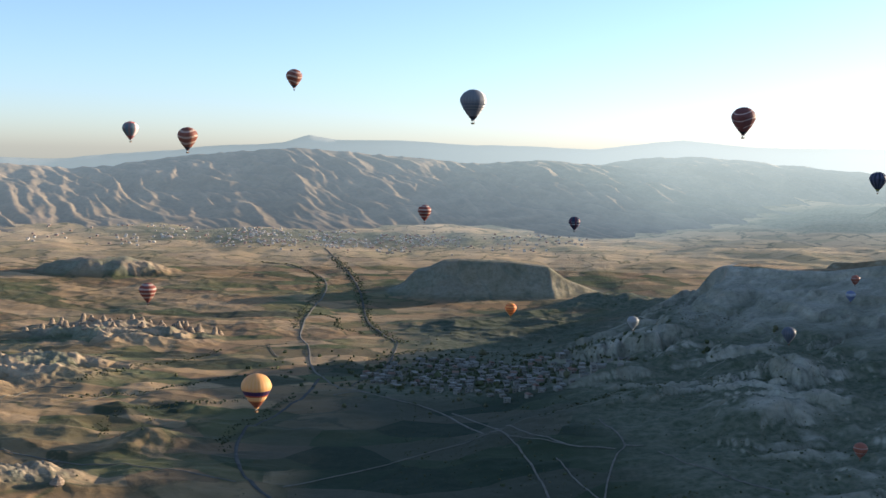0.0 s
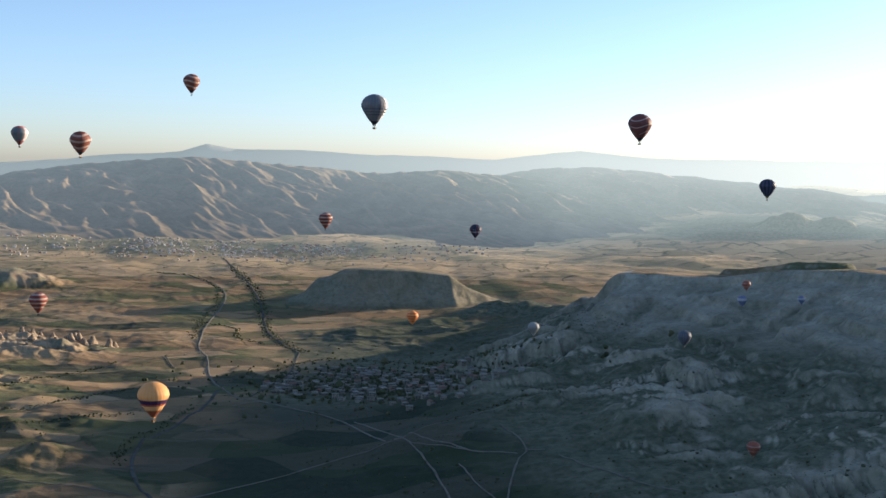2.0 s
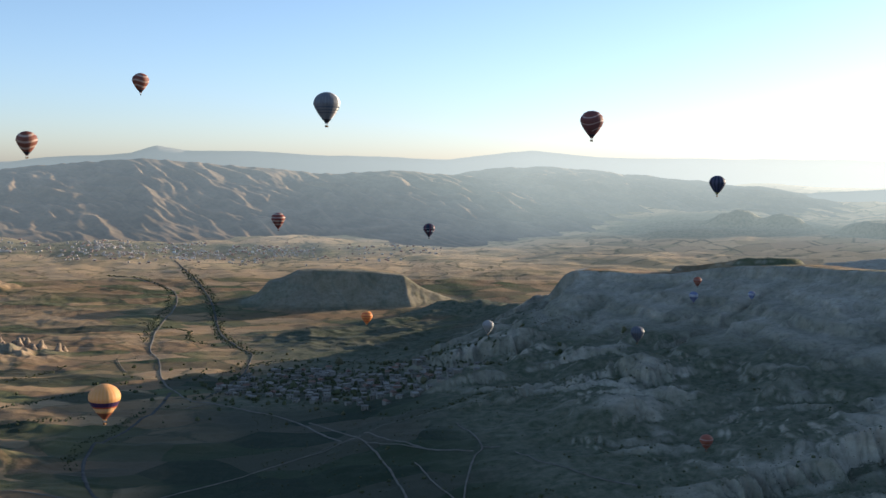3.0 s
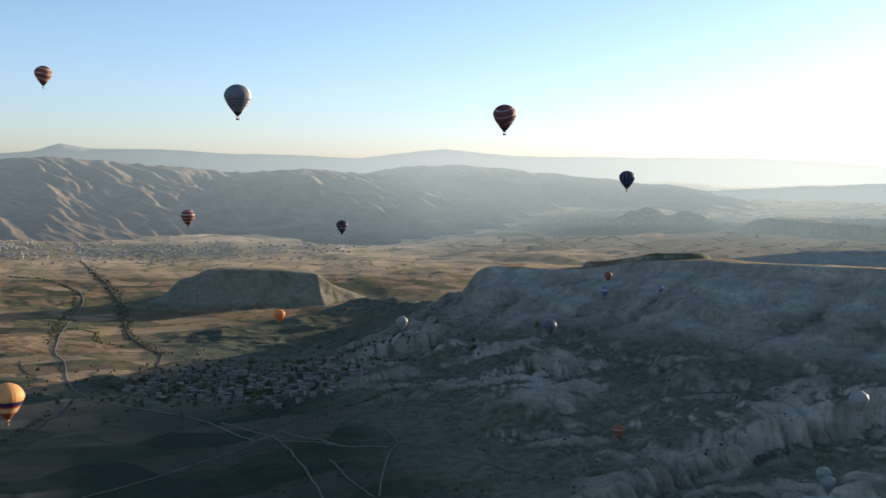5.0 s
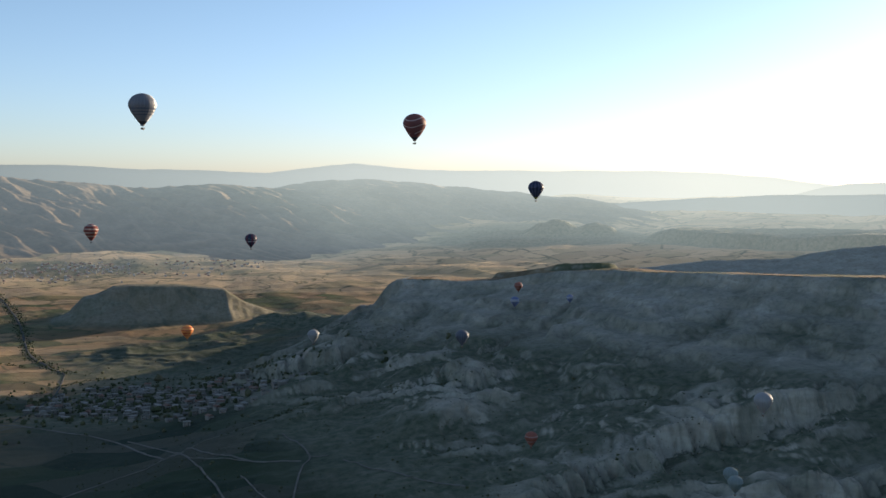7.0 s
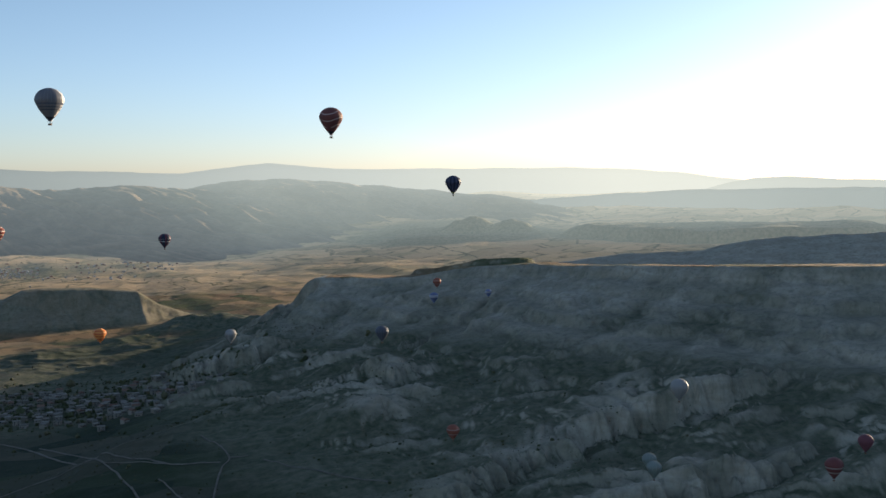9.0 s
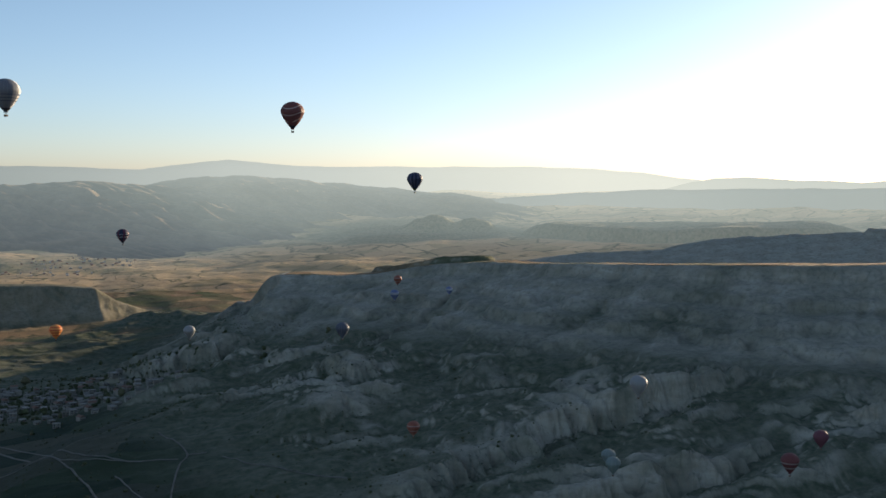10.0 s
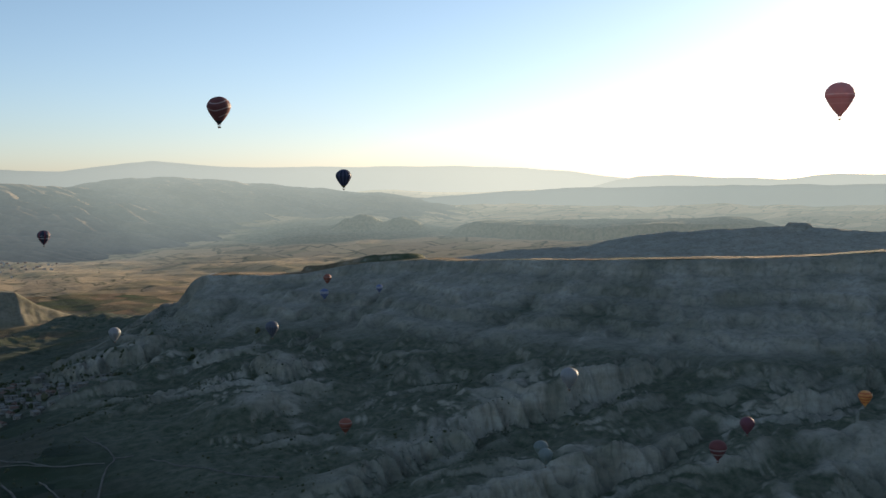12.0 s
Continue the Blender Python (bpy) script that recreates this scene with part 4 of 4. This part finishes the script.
def town(count, seed):
    r = np.random.default_rng(seed)
    verts, faces = [], []
    xs, ys = r.normal(-380, 430, 4 * count), r.normal(3330, 125, 4 * count)
    keep = (np.abs(xs + 400) < 860) & (ys > 3060) & (ys < 3500) & (fbm(xs, ys, 170, 2, 0.5, 3.0) + r.normal(0, 0.2, len(xs)) > 0.0)
    xs, ys = xs[keep][:count], ys[keep][:count]
    for x, y, z in zip(xs, ys, land(xs, ys)[0]):
        w, l, h = r.uniform(4, 9), r.uniform(4, 8), r.uniform(2.6, 5.0)
        b = len(verts)
        for zz in (z - 3, z + h):
            verts += [(x - w / 2, y - l / 2, zz), (x + w / 2, y - l / 2, zz), (x + w / 2, y + l / 2, zz), (x - w / 2, y + l / 2, zz)]
        faces += [(b, b + 1, b + 5, b + 4), (b + 1, b + 2, b + 6, b + 5), (b + 2, b + 3, b + 7, b + 6), (b + 3, b, b + 4, b + 7)]
        c = len(verts)
        verts += [(x - w / 2 - 0.4, y - l / 2 - 0.4, z + h), (x + w / 2 + 0.4, y - l / 2 - 0.4, z + h), (x + w / 2 + 0.4, y + l / 2 + 0.4, z + h), (x - w / 2 - 0.4, y + l / 2 + 0.4, z + h), (x, y, z + h + 1.4)]
        faces += [(c, c + 1, c + 4), (c + 1, c + 2, c + 4), (c + 2, c + 3, c + 4), (c + 3, c, c + 4), (c + 3, c + 2, c + 1, c)]
    return verts, faces


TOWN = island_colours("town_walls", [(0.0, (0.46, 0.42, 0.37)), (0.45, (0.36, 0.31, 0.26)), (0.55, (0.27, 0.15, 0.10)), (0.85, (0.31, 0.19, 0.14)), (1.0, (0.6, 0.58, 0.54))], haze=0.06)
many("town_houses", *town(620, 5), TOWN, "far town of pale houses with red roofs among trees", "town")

gold = (1 + 5 ** 0.5) / 2
ICO = np.array([(-1, gold, 0), (1, gold, 0), (-1, -gold, 0), (1, -gold, 0), (0, -1, gold), (0, 1, gold), (0, -1, -gold), (0, 1, -gold), (gold, 0, -1), (gold, 0, 1), (-gold, 0, -1), (-gold, 0, 1)]) / 1.9
ICO_F = np.array([(0, 11, 5), (0, 5, 1), (0, 1, 7), (0, 7, 10), (0, 10, 11), (1, 5, 9), (5, 11, 4), (11, 10, 2), (10, 7, 6), (7, 1, 8), (3, 9, 4), (3, 4, 2), (3, 2, 6), (3, 6, 8), (3, 8, 9), (4, 9, 5), (2, 4, 11), (6, 2, 10), (8, 6, 7), (9, 8, 1)])


def clumps(name, x, y, size, tall, seed, mat, label, category, lumps=2):
    """Leafy clumps of uneven lumps, standing on the land."""
    r = np.random.default_rng(seed)
    x, y, size = np.repeat(x, lumps), np.repeat(y, lumps), np.repeat(size, lumps)
    x, y = x + r.normal(0, 0.35, len(x)) * size, y + r.normal(0, 0.35, len(x)) * size
    z = land(x, y)[0]
    size = size * r.uniform(0.45, 0.8, len(x))
    v = ICO[None] * (1 + r.normal(0, 0.22, (len(x), 12, 1))) * size[:, None, None]
    v[:, :, 2] *= tall
    v += np.stack([x, y, z + size * tall * 0.6], -1)[:, None]
    f = ICO_F[None] + 12 * np.arange(len(x))[:, None, None]
    return many(name, v.reshape(-1, 3), f.reshape(-1, 3), mat, label, category)


LEAF = island_colours("olive_foliage", [(0.0, (0.05, 0.058, 0.026)), (0.5, (0.07, 0.078, 0.036)), (0.8, (0.09, 0.09, 0.045)), (1.0, (0.12, 0.105, 0.06))])
# paler leaf tones plus glow: haze painted onto the far trees
HAZED_LEAF = island_colours("hazed_foliage", [(0.0, (0.09, 0.095, 0.06)), (0.5, (0.12, 0.12, 0.075)), (1.0, (0.16, 0.15, 0.10))], haze=0.075)
r = np.random.default_rng(3)
# scrub over the slopes and the valley
n = 52000
bx, by = r.uniform(-950, 950, n), r.uniform(860, 2400, n)
keep = (np.abs(np.degrees(np.arctan2(bx, by)) - 14) < 40) & (fbm(bx, by, 140, 3, 0.6, 30.0) + r.normal(0, 0.25, n) > 0.05 + 0.62 * (bx < -60))
bx, by = bx[keep], by[keep]
keep = (land(bx, by)[0] < 95) & ((by < 1800) | (bx > 350) | (r.random(len(bx)) < 0.25))
bx, by = bx[keep], by[keep]
clumps("scrub_bushes", bx, by, r.gamma(2.0, 0.34, len(bx)) + 0.32, 0.75, 4, LEAF, "dark olive scrub bushes scattered over dry slopes", "bushes", 1)


def rows_of(lines, gap, spread, seed):
    q = np.random.default_rng(seed)
    pts = np.array([(p.x, p.y) for l in lines for p in smooth_line([(x, y, 0) for x, y in l], gap)])
    return pts[:, 0] + q.normal(0, spread, len(pts)), pts[:, 1] + q.normal(0, spread, len(pts)), q


lines = [[(-516, 1451), (-464, 1483), (-411, 1496), (-366, 1579), (-309, 1639)], [(-413, 1274), (-426, 1339), (-388, 1411), (-339, 1429), (-281, 1451)], [(-535, 1516), (-457, 1685), (-379, 1838)],
         [(-255, 1214), (-262, 1276), (-252, 1330), (-233, 1392), (-208, 1486)], [(-323, 2303), (-229, 2226), (-205, 2109), (-154, 2035)], [(-305, 2620), (-294, 2492), (-299, 2347), (-301, 2244), (-292, 2087)],
         [(-87, 1930), (-152, 2145), (-176, 2320), (-202, 2518), (-223, 2640), (-264, 2802), (-312, 2966)], [(-72, 1926), (-140, 2145), (-164, 2320), (-189, 2518), (-207, 2640), (-249, 2802), (-296, 2966)],
         [(-490, 2895), (-400, 2835), (-338, 2745), (-302, 2640)], [(-120, 1760), (-40, 1860), (90, 1850), (220, 1780)], [(120, 1290), (210, 1370), (320, 1400), (420, 1330)]]
tx, ty, q = rows_of(lines, 1.5, 4.6, 8)
clumps("stream_trees", tx, ty, q.gamma(2.0, 0.36, len(tx)) + 0.4, 1.0, 9, LEAF, "dark tree rows along streams and roads", "trees")
# gardens in the village and round the far town
gx1, gy1 = r.normal(60, 125, 1100), r.normal(1665, 85, 1100)
clumps("village_trees", gx1, gy1, r.gamma(3.0, 0.65, 1100) + 0.9, 1.1, 12, LEAF, "dark garden trees between stone houses", "trees")
gx2, gy2 = r.normal(-400, 430, 2600), r.normal(3330, 125, 2600)
clumps("town_trees", gx2, gy2, r.gamma(2.5, 0.3, 2600) + 0.5, 0.7, 13, HAZED_LEAF, "dark garden trees round the far town", "trees")

# ---- rock spires ----
def tuff_material():
    m = material("tuff_rock", (0.36, 0.29, 0.22), 0.95)
    n = Nodes(m)
    w = n.place()
    c = n.mix(n.ramp(n.noise(n.place((0.05, 0.05, 0.4)), 1.0, 5.0), [(0.35, 0.0), (0.65, 1.0)]), (0.23, 0.165, 0.11), (0.36, 0.28, 0.205))
    n.put(n.b.inputs["Base Color"], n.mix(n.ramp(n.noise(w, 0.3, 6.0), [(0.5, 0.0), (0.75, 0.6)]), c, (0.17, 0.13, 0.09)))
    n.bump(n.noise(w, 0.5, 6.0, 0.65), 0.8, 0.8)
    return m


TUFF = tuff_material()


def spire(height, width, seed, label):
    bm = bmesh.new()
    prof = [(1.0, -0.25), (0.92, 0.0), (0.74, 0.2), (0.58, 0.4), (0.44, 0.6), (0.30, 0.76), (0.33, 0.82), (0.26, 0.93), (0.04, 1.0)]
    rings = lathe(bm, [(width * r_, height * z_) for r_, z_ in prof], 14)
    for k, v in enumerate(bm.verts):
        n_ = noise.noise(v.co / (width * 0.8) + Vector((seed * 7.1, 0, 0)))
        v.co.x *= 1 + 0.45 * n_
        v.co.y *= 1 + 0.45 * n_
        v.co.x += 0.10 * v.co.z * math.sin(seed)
    bm.faces.new(rings[-1])
    ob = part("rock_spire", bm, TUFF)
    return tagged(ob, label, "rock", "rock spires on the ridge")


SPIRES = [spire(17, 11, 1, "tall weathered tuff rock spire"), spire(12, 9, 2, "weathered cone of tuff rock"), spire(8, 9, 3, "low rounded tuff rock cone")]
sx = np.concatenate([r.normal(-475, 22, 10), r.normal(-560, 60, 16), r.normal(-690, 60, 12), r.normal(-465, 40, 4)])
sy = np.concatenate([r.normal(1985, 14, 10), r.normal(2010, 30, 16), r.normal(1960, 45, 12), r.normal(1075, 22, 4)])
sz = land(sx, sy)[0]
for i, (x, y, z) in enumerate(zip(sx, sy, sz)):
    m = pose(float(x), float(y), float(z) - 1.0, 0, 0, 61.0 * i)
    if i < 3:
        SPIRES[i].matrix_basis = m
    else:
        copy_thing(SPIRES[2 if i > 37 else (i * 7) % 3], m)
